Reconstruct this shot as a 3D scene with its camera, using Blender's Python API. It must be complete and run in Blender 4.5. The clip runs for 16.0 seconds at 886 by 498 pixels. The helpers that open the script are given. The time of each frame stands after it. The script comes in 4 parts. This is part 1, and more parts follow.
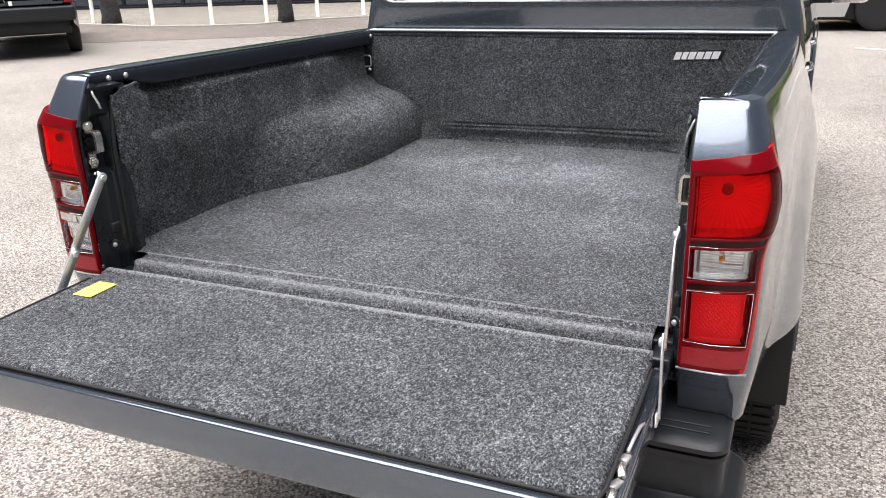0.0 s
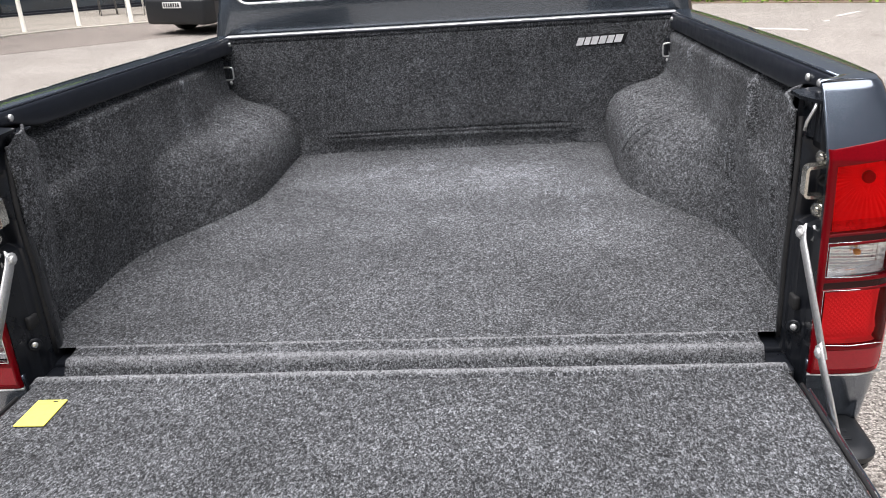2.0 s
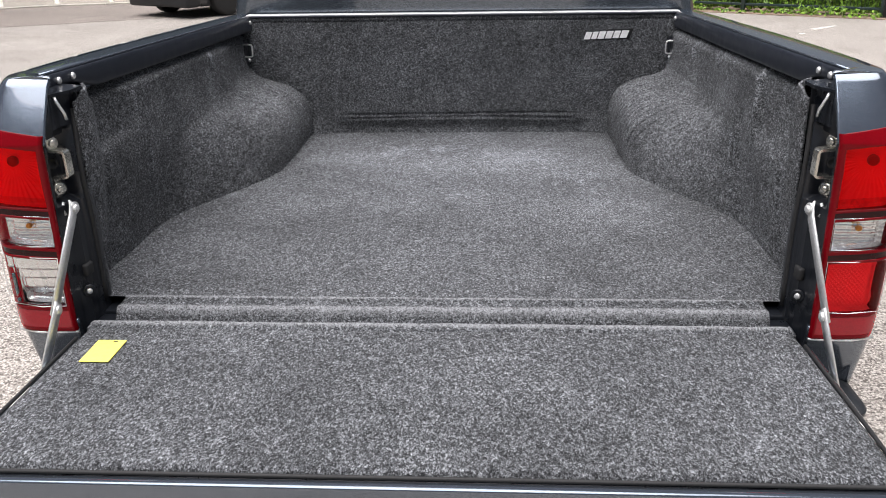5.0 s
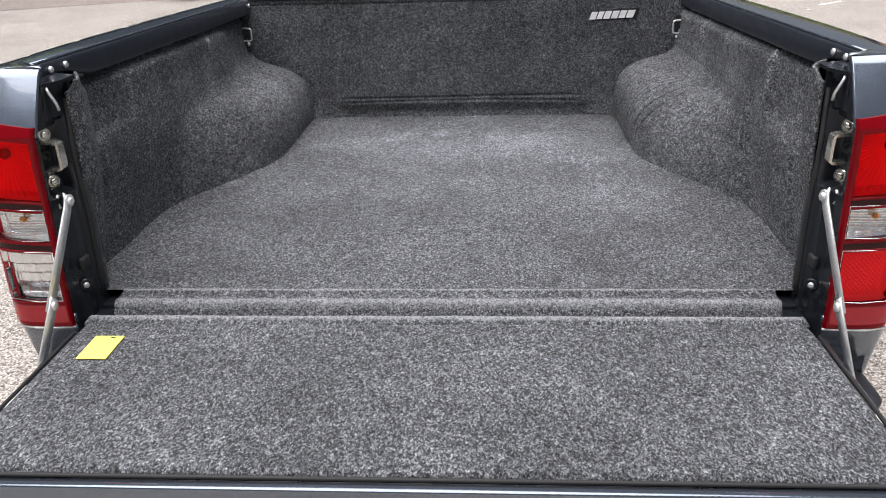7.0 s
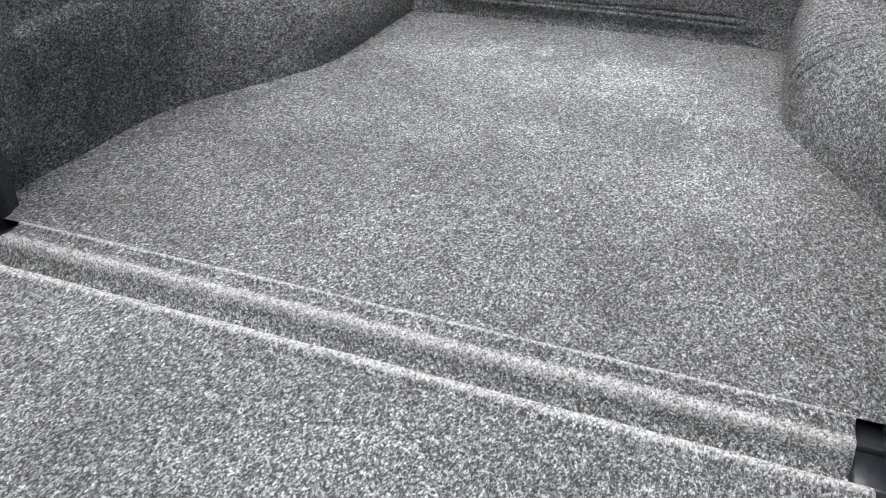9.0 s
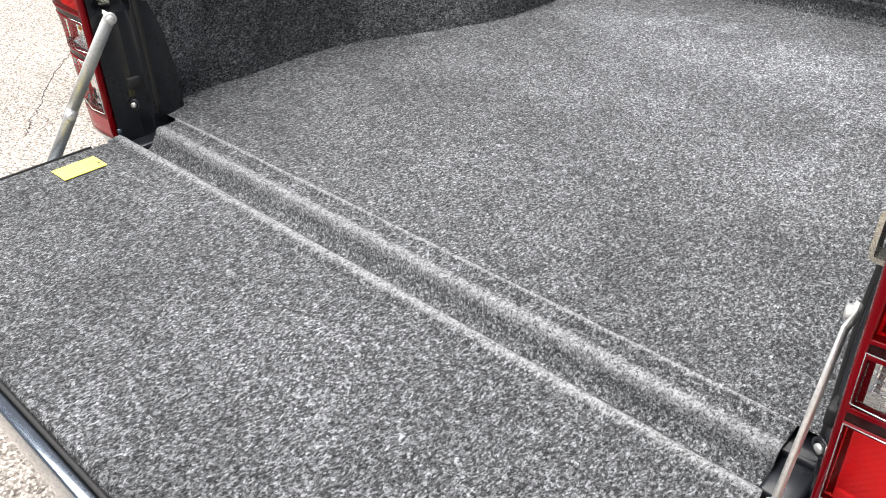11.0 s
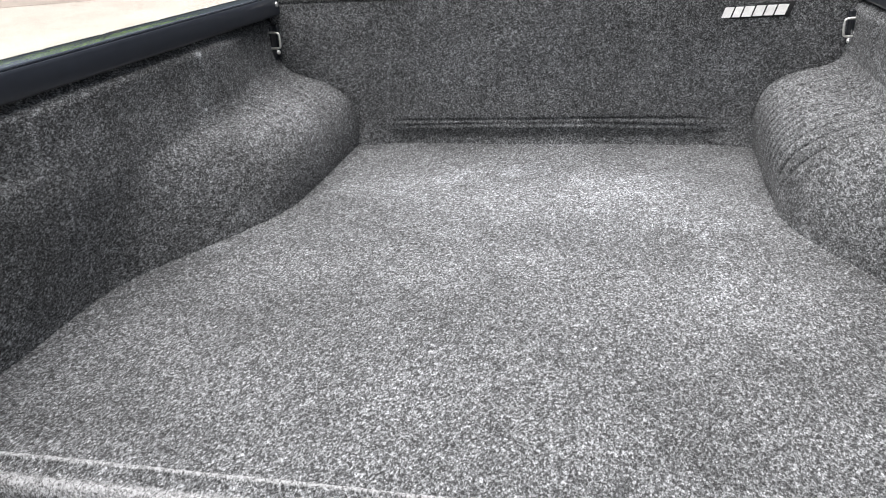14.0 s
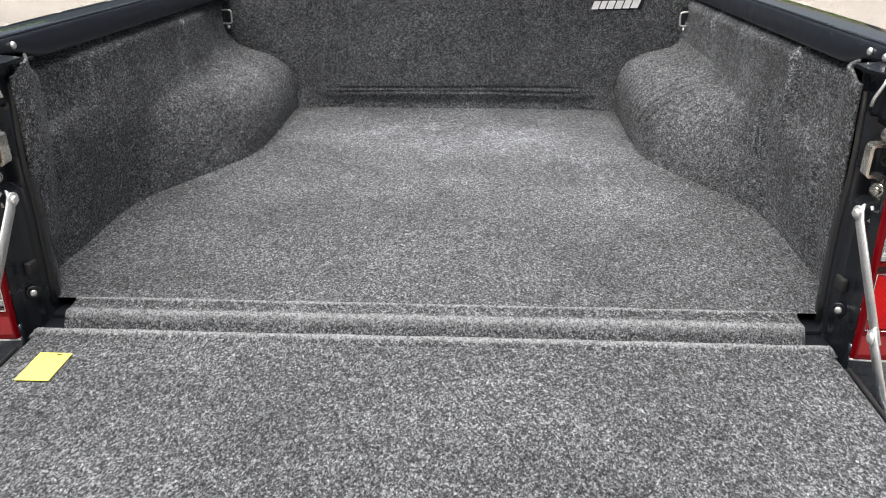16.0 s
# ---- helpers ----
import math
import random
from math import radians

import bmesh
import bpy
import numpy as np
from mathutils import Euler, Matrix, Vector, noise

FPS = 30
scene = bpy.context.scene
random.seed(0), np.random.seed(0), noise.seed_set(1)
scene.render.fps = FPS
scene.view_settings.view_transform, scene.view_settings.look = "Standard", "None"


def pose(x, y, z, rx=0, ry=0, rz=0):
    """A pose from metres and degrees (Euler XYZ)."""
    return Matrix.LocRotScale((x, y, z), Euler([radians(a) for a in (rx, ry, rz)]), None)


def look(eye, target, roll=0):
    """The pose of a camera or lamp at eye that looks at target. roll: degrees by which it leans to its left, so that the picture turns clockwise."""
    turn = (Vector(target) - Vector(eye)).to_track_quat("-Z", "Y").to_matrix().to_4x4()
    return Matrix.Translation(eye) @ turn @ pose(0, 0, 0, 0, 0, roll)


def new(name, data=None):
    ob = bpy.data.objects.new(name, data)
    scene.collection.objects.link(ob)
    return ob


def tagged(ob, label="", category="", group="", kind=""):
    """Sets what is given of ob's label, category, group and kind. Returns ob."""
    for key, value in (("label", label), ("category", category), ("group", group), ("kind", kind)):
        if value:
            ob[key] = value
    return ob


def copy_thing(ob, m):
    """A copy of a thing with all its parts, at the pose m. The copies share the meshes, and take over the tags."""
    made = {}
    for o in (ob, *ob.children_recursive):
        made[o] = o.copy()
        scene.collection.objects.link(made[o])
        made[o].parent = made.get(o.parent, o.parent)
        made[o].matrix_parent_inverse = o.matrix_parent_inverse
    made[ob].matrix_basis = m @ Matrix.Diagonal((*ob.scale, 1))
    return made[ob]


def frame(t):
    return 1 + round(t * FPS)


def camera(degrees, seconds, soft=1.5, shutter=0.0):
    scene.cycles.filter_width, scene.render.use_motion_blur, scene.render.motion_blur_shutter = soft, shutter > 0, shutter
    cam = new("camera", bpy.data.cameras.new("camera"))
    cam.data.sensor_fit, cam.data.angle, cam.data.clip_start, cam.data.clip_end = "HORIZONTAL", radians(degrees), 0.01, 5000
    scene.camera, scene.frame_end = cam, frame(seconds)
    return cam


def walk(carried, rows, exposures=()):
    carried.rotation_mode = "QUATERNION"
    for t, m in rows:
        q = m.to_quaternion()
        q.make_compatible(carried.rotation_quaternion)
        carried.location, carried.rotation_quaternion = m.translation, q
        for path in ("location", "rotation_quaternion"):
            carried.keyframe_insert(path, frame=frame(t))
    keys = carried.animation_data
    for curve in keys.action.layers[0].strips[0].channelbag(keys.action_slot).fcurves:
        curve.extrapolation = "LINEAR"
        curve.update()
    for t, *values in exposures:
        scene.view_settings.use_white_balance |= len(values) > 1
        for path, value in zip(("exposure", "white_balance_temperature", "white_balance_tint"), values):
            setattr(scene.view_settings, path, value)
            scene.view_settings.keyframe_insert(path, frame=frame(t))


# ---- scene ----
cam = camera(56.1, 16.0, soft=1.0)
PATH = [
    (0, (0.909, -1.517, 1.539), (0.133, 0.196, 0.858), -2.0),
    (0.5, (0.701, -1.475, 1.546), (0.085, 0.288, 0.829), -2.8),
    (1, (0.541, -1.4, 1.533), (0.01, 0.387, 0.808), -3.2),
    (1.5, (0.392, -1.327, 1.538), (0.013, 0.499, 0.815), -3.6),
    (2, (0.234, -1.373, 1.541), (0.046, 0.485, 0.824), -4.0),
    (2.5, (0.139, -1.462, 1.541), (0.008, 0.401, 0.824), -3.4),
    (3, (0.107, -1.499, 1.539), (0.001, 0.367, 0.827), -1.8),
    (3.5, (0.104, -1.511, 1.537), (0.006, 0.357, 0.829), -1.3),
    (4, (0.105, -1.522, 1.532), (0.008, 0.343, 0.815), -0.9),
    (6.5, (0.109, -1.511, 1.529), (-0.018, 0.344, 0.792), -1.4),
    (7, (0.107, -1.476, 1.534), (-0.015, 0.366, 0.764), -1.6),
    (7.5, (0.166, -1.352, 1.525), (-0.006, 0.452, 0.679), -1.1),
    (8, (0.348, -1.201, 1.534), (-0.01, 0.537, 0.612), -0.2),
    (8.5, (0.425, -1.064, 1.515), (-0.093, 0.591, 0.517), -0.1),
    (9, (0.466, -0.847, 1.513), (-0.147, 0.748, 0.474), 0.3),
    (9.5, (0.56, -0.742, 1.511), (-0.241, 0.71, 0.393), 0.3),
    (9.7, (0.618, -0.722, 1.505), (-0.26, 0.659, 0.356), 0.4),
    (11.8, (0.896, -0.716, 1.507), (-0.335, 0.461, 0.458), -2.6),
    (12, (0.892, -0.704, 1.511), (-0.329, 0.516, 0.502), -2.5),
    (12.5, (0.778, -0.709, 1.504), (-0.301, 0.744, 0.652), -2.6),
    (13, (0.555, -0.752, 1.514), (-0.304, 0.877, 0.735), -4.6),
    (13.5, (0.376, -0.721, 1.505), (-0.274, 1.003, 0.728), -4.1),
    (14, (0.239, -0.728, 1.495), (-0.203, 1.05, 0.692), -3.7),
    (14.5, (0.087, -0.901, 1.496), (-0.158, 0.908, 0.679), -4.0),
    (15, (0.002, -1.065, 1.506), (-0.136, 0.756, 0.691), -2.9),
    (15.5, (0.021, -1.16, 1.506), (-0.074, 0.666, 0.695), -1.1),
    (16, (0.094, -1.308, 1.511), (0.002, 0.524, 0.713), -0.1),
]
walk(cam, [(t, look(eye, target, roll)) for t, eye, target, roll in PATH],
     [(0, 0.9, 6300, 13), (2.0, 0.8, 6300, 13), (7.0, 0.76, 6300, 13), (8.0, 0.82, 6300, 11), (9.0, 1.35, 6450, 8), (9.7, 1.5, 6500, 9), (11.8, 1.15, 6500, 10),
      (12.5, 1.25, 6500, 10), (13.2, 1.38, 6500, 10), (15.0, 1.42, 6500, 10), (15.5, 1.4, 6500, 10), (16.0, 1.0, 6550, 10)])

# ---- light ----
world = bpy.data.worlds.new("overcast_sky")
scene.world = world
world.use_nodes = True
wn = world.node_tree
sky = wn.nodes.new("ShaderNodeTexSky")
sky.sky_type, sky.sun_disc = "NISHITA", False
sky.sun_elevation, sky.sun_rotation = radians(79.3), radians(226.2)
sky.air_density, sky.dust_density, sky.ozone_density = 1.0, 4.0, 0.6
wn.nodes["Background"].inputs["Strength"].default_value = 0.042
grey = wn.nodes.new("ShaderNodeHueSaturation")
grey.inputs["Saturation"].default_value = 0.5
wn.links.new(sky.outputs["Color"], grey.inputs["Color"])
wn.links.new(grey.outputs["Color"], wn.nodes["Background"].inputs["Color"])
sun = new("sun", bpy.data.lights.new("sun", "SUN"))
sun.data.energy, sun.data.angle, sun.data.color = 4.3, radians(80), (1.0, 0.965, 0.945)
sun.matrix_world = look((-1.2, -1.15, 8.8), (0, 0, 0))


# ---- materials ----
def shader(name):
    m = bpy.data.materials.new(name)
    m.use_nodes = True
    return m, m.node_tree, m.node_tree.nodes["Principled BSDF"]


def node(t, kind, **sets):
    n = t.nodes.new("ShaderNode" + kind)
    for key, value in sets.items():
        n.inputs[key].default_value = value
    return n


def coords(t):
    return t.nodes.new("ShaderNodeTexCoord").outputs["Object"]


def noise_tex(t, scale, detail=2.0, rough=0.5, vector=None):
    n = node(t, "TexNoise", Scale=scale, Detail=detail, Roughness=rough)
    t.links.new(vector or coords(t), n.inputs["Vector"])
    return n.outputs["Fac"]


def ramp(t, fac, *stops):
    r = t.nodes.new("ShaderNodeValToRGB")
    e = r.color_ramp.elements
    while len(e) < len(stops):
        e.new(0.5)
    for el, (p, c) in zip(e, stops):
        el.position, el.color = p, (*(c if isinstance(c, tuple) else (c, c, c)), 1)
    t.links.new(fac, r.inputs["Fac"])
    return r.outputs["Color"]


def blend(t, a, b, fac=1.0, how="MULTIPLY"):
    n = t.nodes.new("ShaderNodeMix")
    n.data_type, n.blend_type = "RGBA", how
    for value, slot in ((fac, 0), (a, 6), (b, 7)):
        if isinstance(value, bpy.types.NodeSocket):
            t.links.new(value, n.inputs[slot])
        else:
            n.inputs[slot].default_value = value if slot == 0 else (*value, 1)
    return n.outputs[2]


def relief(t, bsdf, height, strength, distance):
    b = node(t, "Bump", Strength=strength, Distance=distance)
    t.links.new(height, b.inputs["Height"])
    t.links.new(b.outputs["Normal"], bsdf.inputs["Normal"])


def plain(name, color, rough=0.5, metal=0.0, coat=0.0, grain=90.0, vary=0.15, bump=0.05, depth=0.001, spec=0.5, polish=0.06):
    """Paint, plastic or metal with fine grain and larger, uneven patches."""
    m, t, p = shader(name)
    fine, wide = noise_tex(t, grain, 3), noise_tex(t, grain / 25, 4, 0.6)
    c = blend(t, color, ramp(t, fine, (0.3, 1 - vary), (0.7, 1 + vary)))
    c = blend(t, c, ramp(t, wide, (0.3, 1 - vary), (0.7, 1 + vary)))
    t.links.new(c, p.inputs["Base Color"])
    r = ramp(t, wide, (0.3, max(rough - polish, 0.02)), (0.7, min(rough + polish, 1)))
    t.links.new(r, p.inputs["Roughness"])
    p.inputs["Metallic"].default_value, p.inputs["Coat Weight"].default_value = metal, coat
    p.inputs["Coat Roughness"].default_value = 0.042
    p.inputs["Specular IOR Level"].default_value = spec
    if bump:
        relief(t, p, fine, bump, depth)
    return m


def carpet(name, scuffs=(), bands=(), streaks=(), uneven=0.2):
    """Charcoal needle felt: light and dark fibres mixed, with paler spots, streaks and bands for wear and painted-in
    light.
    """
    m, t, p = shader(name)
    at = coords(t)

    # the nap lies along the bed, so fibres are longer that way
    lay = t.nodes.new("ShaderNodeVectorMath")
    lay.operation = "MULTIPLY"
    t.links.new(at, lay.inputs[0])
    lay.inputs[1].default_value = (1.0, 0.6, 1.0)
    nap = lay.outputs[0]
    sway = node(t, "TexNoise", Scale=600, Detail=2.0)
    t.links.new(nap, sway.inputs["Vector"])
    bent = t.nodes.new("ShaderNodeVectorMath")
    bent.operation = "MULTIPLY_ADD"
    t.links.new(sway.outputs["Color"], bent.inputs[0])
    bent.inputs[1].default_value = (0.0022, 0.0022, 0.0022)
    t.links.new(nap, bent.inputs[2])

    def strands(scale, weight, before=None):
        v = node(t, "TexVoronoi", Scale=scale)
        t.links.new(bent.outputs[0], v.inputs["Vector"])
        one = t.nodes.new("ShaderNodeSeparateColor")
        t.links.new(v.outputs["Color"], one.inputs[0])
        total = node(t, "Math")
        total.operation = "MULTIPLY_ADD"
        t.links.new(one.outputs[0], total.inputs[0])
        total.inputs[1].default_value = weight
        if before is None:
            total.inputs[2].default_value = 0.0
        else:
            t.links.new(before, total.inputs[2])
        return total.outputs[0]

    tuft = noise_tex(t, 215, 3, 0.6, nap)
    matted = noise_tex(t, 105, 3, 0.62, nap)
    clump, patch = (noise_tex(t, s, d, r, at) for s, d, r in ((40, 4, 0.7), (4.2, 5, 0.62)))
    fibre = strands(410, 0.43, strands(640, 0.33, strands(1000, 0.24)))
    c = ramp(t, fibre, (0.19, (0.012, 0.0126, 0.0134)), (0.43, (0.043, 0.045, 0.0475)), (0.6, (0.113, 0.118, 0.124)), (0.86, (0.25, 0.260, 0.270)))
    c = blend(t, c, ramp(t, tuft, (0.35, 0.5), (0.65, 1.52)))
    c = blend(t, c, ramp(t, matted, (0.33, 0.74), (0.67, 1.28)))
    c = blend(t, c, ramp(t, clump, (0.32, 0.76), (0.68, 1.24)))
    c = blend(t, c, ramp(t, patch, (0.3, 1 - uneven), (0.68, 1 + uneven)))

    # pale blend shared by rub marks and by light painted into the felt
    def wear_and_light(c, amount, color, grain, how):
        worn = node(t, "Math")
        worn.operation = "MULTIPLY"
        t.links.new(amount, worn.inputs[0])
        t.links.new(grain, worn.inputs[1])
        return blend(t, c, color, worn.outputs[0], how)

    blotch = ramp(t, noise_tex(t, 16, 5, 0.65, at), (0.3, 0.2), (0.66, 1.0))
    for x, y, z, r, amount in scuffs:
        far = t.nodes.new("ShaderNodeVectorMath")
        far.operation = "DISTANCE"
        t.links.new(at, far.inputs[0])
        far.inputs[1].default_value = (x, y, z)
        near = node(t, "MapRange")
        near.inputs["From Min"].default_value, near.inputs["From Max"].default_value = r, r * 0.15
        near.inputs["To Max"].default_value = amount
        t.links.new(far.outputs["Value"], near.inputs["Value"])
        c = wear_and_light(c, near.outputs[0], (2.0, 2.02, 2.05), blotch, "MULTIPLY")
    # streaks: rubbed fold crests, with the light they catch painted in
    for x, y, z, r, reach, amount in streaks:
        off = t.nodes.new("ShaderNodeVectorMath")
        off.operation = "SUBTRACT"
        t.links.new(at, off.inputs[0])
        off.inputs[1].default_value = (x, y, z)
        flat = t.nodes.new("ShaderNodeVectorMath")
        flat.operation = "MULTIPLY"
        t.links.new(off.outputs[0], flat.inputs[0])
        flat.inputs[1].default_value = (0.15, 1.0, r / reach)
        far = t.nodes.new("ShaderNodeVectorMath")
        far.operation = "LENGTH"
        t.links.new(flat.outputs[0], far.inputs[0])
        near = node(t, "MapRange")
        near.inputs["From Min"].default_value, near.inputs["From Max"].default_value = r, r * 0.2
        near.inputs["To Max"].default_value = amount
        t.links.new(far.outputs["Value"], near.inputs["Value"])
        c = wear_and_light(c, near.outputs[0], (2.6, 2.63, 2.66), blotch, "MULTIPLY")
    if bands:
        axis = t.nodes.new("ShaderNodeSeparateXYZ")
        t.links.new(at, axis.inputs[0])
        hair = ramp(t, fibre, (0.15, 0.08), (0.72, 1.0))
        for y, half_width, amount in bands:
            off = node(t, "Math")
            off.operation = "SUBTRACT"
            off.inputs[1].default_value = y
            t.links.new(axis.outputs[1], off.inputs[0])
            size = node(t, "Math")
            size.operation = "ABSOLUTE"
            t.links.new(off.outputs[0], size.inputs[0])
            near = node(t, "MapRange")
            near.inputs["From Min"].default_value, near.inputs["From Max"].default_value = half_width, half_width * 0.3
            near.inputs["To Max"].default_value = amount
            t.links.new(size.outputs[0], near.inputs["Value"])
            c = wear_and_light(c, near.outputs[0], (0.36, 0.368, 0.376), hair, "MIX")
    t.links.new(c, p.inputs["Base Color"])
    p.inputs["Roughness"].default_value, p.inputs["Specular IOR Level"].default_value = 0.95, 0.1
    p.inputs["Sheen Weight"].default_value, p.inputs["Sheen Roughness"].default_value = 0.05, 0.6
    relief(t, p, fibre, 0.9, 0.003)
    return m


def lens(name, tint):
    """A clear or tinted lamp cover: light goes through it, the surface shines."""
    m, t, p = shader(name)
    t.nodes.remove(p)
    see, shine = node(t, "BsdfTransparent", Color=(*tint, 1)), node(t, "BsdfGlossy", Roughness=0.04)
    mix, fr = t.nodes.new("ShaderNodeMixShader"), node(t, "Fresnel", IOR=1.22)
    t.links.new(fr.outputs[0], mix.inputs[0])
    t.links.new(see.outputs[0], mix.inputs[1])
    t.links.new(shine.outputs[0], mix.inputs[2])
    t.links.new(mix.outputs[0], t.nodes["Material Output"].inputs["Surface"])
    return m


def asphalt(name, light, dark, size, rough=0.9):
    """Worn asphalt: pale chippings in darker binder, stains and patches."""
    m, t, p = shader(name)
    at = coords(t)
    v = node(t, "TexVoronoi", Scale=size)
    t.links.new(at, v.inputs["Vector"])
    stone = t.nodes.new("ShaderNodeSeparateColor")
    t.links.new(v.outputs["Color"], stone.inputs[0])
    mid = tuple((a + b) / 2 for a, b in zip(light, dark))
    c = ramp(t, stone.outputs[0], (0.08, dark), (0.45, mid), (0.95, light))
    c = blend(t, c, ramp(t, v.outputs["Distance"], (0.35, 1.0), (0.75, 0.55)))
    c = blend(t, c, ramp(t, noise_tex(t, size * 0.6, 3, 0.7, at), (0.3, 0.66), (0.7, 1.26)))
    c = blend(t, c, ramp(t, noise_tex(t, 0.9, 6, 0.65, at), (0.3, 0.84), (0.7, 1.12)))
    c = blend(t, c, ramp(t, noise_tex(t, 0.12, 4, 0.6, at), (0.35, 0.9), (0.65, 1.08)))
    t.links.new(c, p.inputs["Base Color"])
    p.inputs["Roughness"].default_value, p.inputs["Specular IOR Level"].default_value = rough, 0.25
    relief(t, p, v.outputs["Distance"], 0.6, 0.004)
    return m


def foliage(name, a, b):
    m, t, p = shader(name)
    info = t.nodes.new("ShaderNodeNewGeometry")
    c = ramp(t, info.outputs["Random Per Island"], (0.0, a), (0.6, b), (1.0, tuple(min(v * 1.5, 0.6) for v in b)))
    c = blend(t, c, ramp(t, noise_tex(t, 60, 2), (0.3, 0.8), (0.7, 1.2)))
    t.links.new(c, p.inputs["Base Color"])
    p.inputs["Roughness"].default_value = 0.5
    p.inputs["Subsurface Weight"].default_value = 0.0
    return m


# Small spots are scuffs; the widest put the light on mid-floor into the colour.
CARPET_FLOOR = carpet("charcoal_felt_floor", ((0.40, 0.98, 0.8, 0.08, 0.55), (0.40, 0.90, 0.8, 0.05, 0.55), (0.40, 0.82, 0.8, 0.045, 0.5), (0.399, 0.72, 0.8, 0.06, 0.6), (0.395, 0.64, 0.8, 0.04, 0.4), (-0.062, 1.322, 0.8, 0.07, 0.6), (0.02, 1.3, 0.8, 0.08, 0.35), (-0.2, 1.28, 0.8, 0.09, 0.35), (0.46, 0.98, 0.8, 0.05, 0.4), (0.0, 0.95, 0.8, 0.75, 0.45), (0.05, 1.2, 0.8, 0.45, 0.25), (-0.65, 0.77, 0.8, 0.04, 0.8), (0.25, 1.2, 0.8, 0.22, 0.34), (-0.35, 1.15, 0.8, 0.2, 0.22), (0.33, 0.98, 0.8, 0.05, 0.3)), uneven=0.27)
# Pale bands on the ridge crests: rubbed fibre plus highlights painted into the colour.
CARPET_RIDGE = carpet("charcoal_felt_rubbed_and_lit", (), ((0.0595, 0.004, 0.8), (0.018, 0.014, 0.75), (-0.064, 0.013, 0.85)))
# First three spots paint light on the wheel-arch tops; the others are pale patches.
CARPET_WALL = carpet("charcoal_felt_wall", ((-0.76, 1.02, 1.05, 0.08, 0.35), (0.58, 1.15, 0.98, 0.2, 0.2), (-0.68, 1.2, 1.02, 0.2, 0.25), (0.45, 1.54, 1.0, 0.16, 0.4), (-0.3, 1.54, 1.05, 0.2, 0.25), (0.0, 1.54, 1.1, 0.2, 0.2)), (),
                     ((0.735, 0.505, 1.14, 0.010, 0.12, 0.6), (0.74, 0.60, 0.95, 0.010, 0.11, 0.8), (0.74, 0.642, 0.95, 0.009, 0.10, 0.7), (0.745, 0.285, 0.93, 0.012, 0.12, 0.5), (0.755, 1.17, 1.16, 0.014, 0.05, 0.7), (0.735, 0.245, 1.1, 0.012, 0.1, 0.5), (0.755, 0.9, 1.17, 0.012, 0.05, 0.4),
                      (-0.745, 0.449, 1.13, 0.007, 0.05, 1.0), (-0.74, 0.238, 1.13, 0.009, 0.09, 0.6), (-0.745, 0.48, 1.0, 0.008, 0.05, 0.6), (-0.76, 1.05, 1.16, 0.012, 0.04, 0.5), (-0.66, 0.35, 0.96, 0.008, 0.07, 0.4)), 0.33)
PAINT = plain("dark_grey_metallic_paint", (0.132, 0.156, 0.187), 0.2, 0.85, 1.0, 1500, 0.04, 0.0, polish=0.01)
PAINT.node_tree.nodes["Principled BSDF"].inputs["Coat IOR"].default_value = 1.5
JAMB = plain("dark_grey_painted_steel", (0.009, 0.0105, 0.0135), 0.3, 0.0, 0.12, 300, 0.2, 0.04, spec=0.4)
RAIL = plain("black_blue_satin_plastic", (0.016, 0.019, 0.026), 0.36, 0.0, 0.05, 700, 0.15, 0.12, 0.0006, spec=0.4)
PLASTIC = plain("black_moulded_plastic", (0.02, 0.0215, 0.0235), 0.4, 0.0, 0.0, 900, 0.2, 0.2, 0.0006, spec=0.3)
RUBBER = plain("black_rubber", (0.012, 0.012, 0.012), 0.7, 0.0, 0.0, 200, 0.3, 0.2)
STEEL = plain("brushed_zinc_steel", (0.78, 0.78, 0.76), 0.42, 0.8, 0.0, 260, 0.12, 0.08)
BRASSY = plain("yellow_zinc_steel", (0.62, 0.60, 0.53), 0.25, 0.92, 0.0, 260, 0.2, 0.08)
CHROME = plain("chrome", (0.8, 0.8, 0.82), 0.08, 1.0, 0.0, 260, 0.04, 0.0)
REFLECTOR = plain("silver_lamp_reflector", (0.9, 0.9, 0.9), 0.22, 0.75, 0.0, 400, 0.05, 0.0)
RED_BACK = plain("white_lamp_backing", (0.97, 0.94, 0.91), 0.35, 0.35, 0.0, 400, 0.05, 0.0)
RED_EDGE = plain("red_lamp_edge_plastic", (0.5, 0.003, 0.01), 0.12, 0.0, 0.1, 300, 0.08, 0.0, spec=0.25, polish=0.02)
RED_DARK = plain("dark_red_lamp_plastic", (0.15, 0.001, 0.004), 0.08, 0.0, 0.0, 300, 0.08, 0.0, spec=0.14, polish=0.02)
RED_BLACK = plain("blackish_red_lamp_plastic", (0.02, 0.0015, 0.002), 0.15, 0.0, 0.0, 300, 0.08, 0.0, spec=0.25, polish=0.02)
RED_BRIGHT = plain("red_reflex_plastic", (0.28, 0.003, 0.01), 0.2, 0.0, 0.05, 300, 0.1, 0.1)
AMBER = plain("amber_bulb", (0.8, 0.28, 0.04), 0.2, 0.0, 0.5, 300, 0.05, 0.0)
RED_LENS = lens("red_lamp_cover", (1.0, 0.004, 0.018))
PINK_LENS = lens("paler_red_lamp_cover", (1.0, 0.13, 0.15))
DIM_BACK = plain("grey_lamp_backing", (0.8, 0.77, 0.75), 0.3, 0.1, 0.0, 400, 0.1, 0.0)
CLEAR_LENS = lens("clear_lamp_cover", (0.96, 0.96, 0.95))
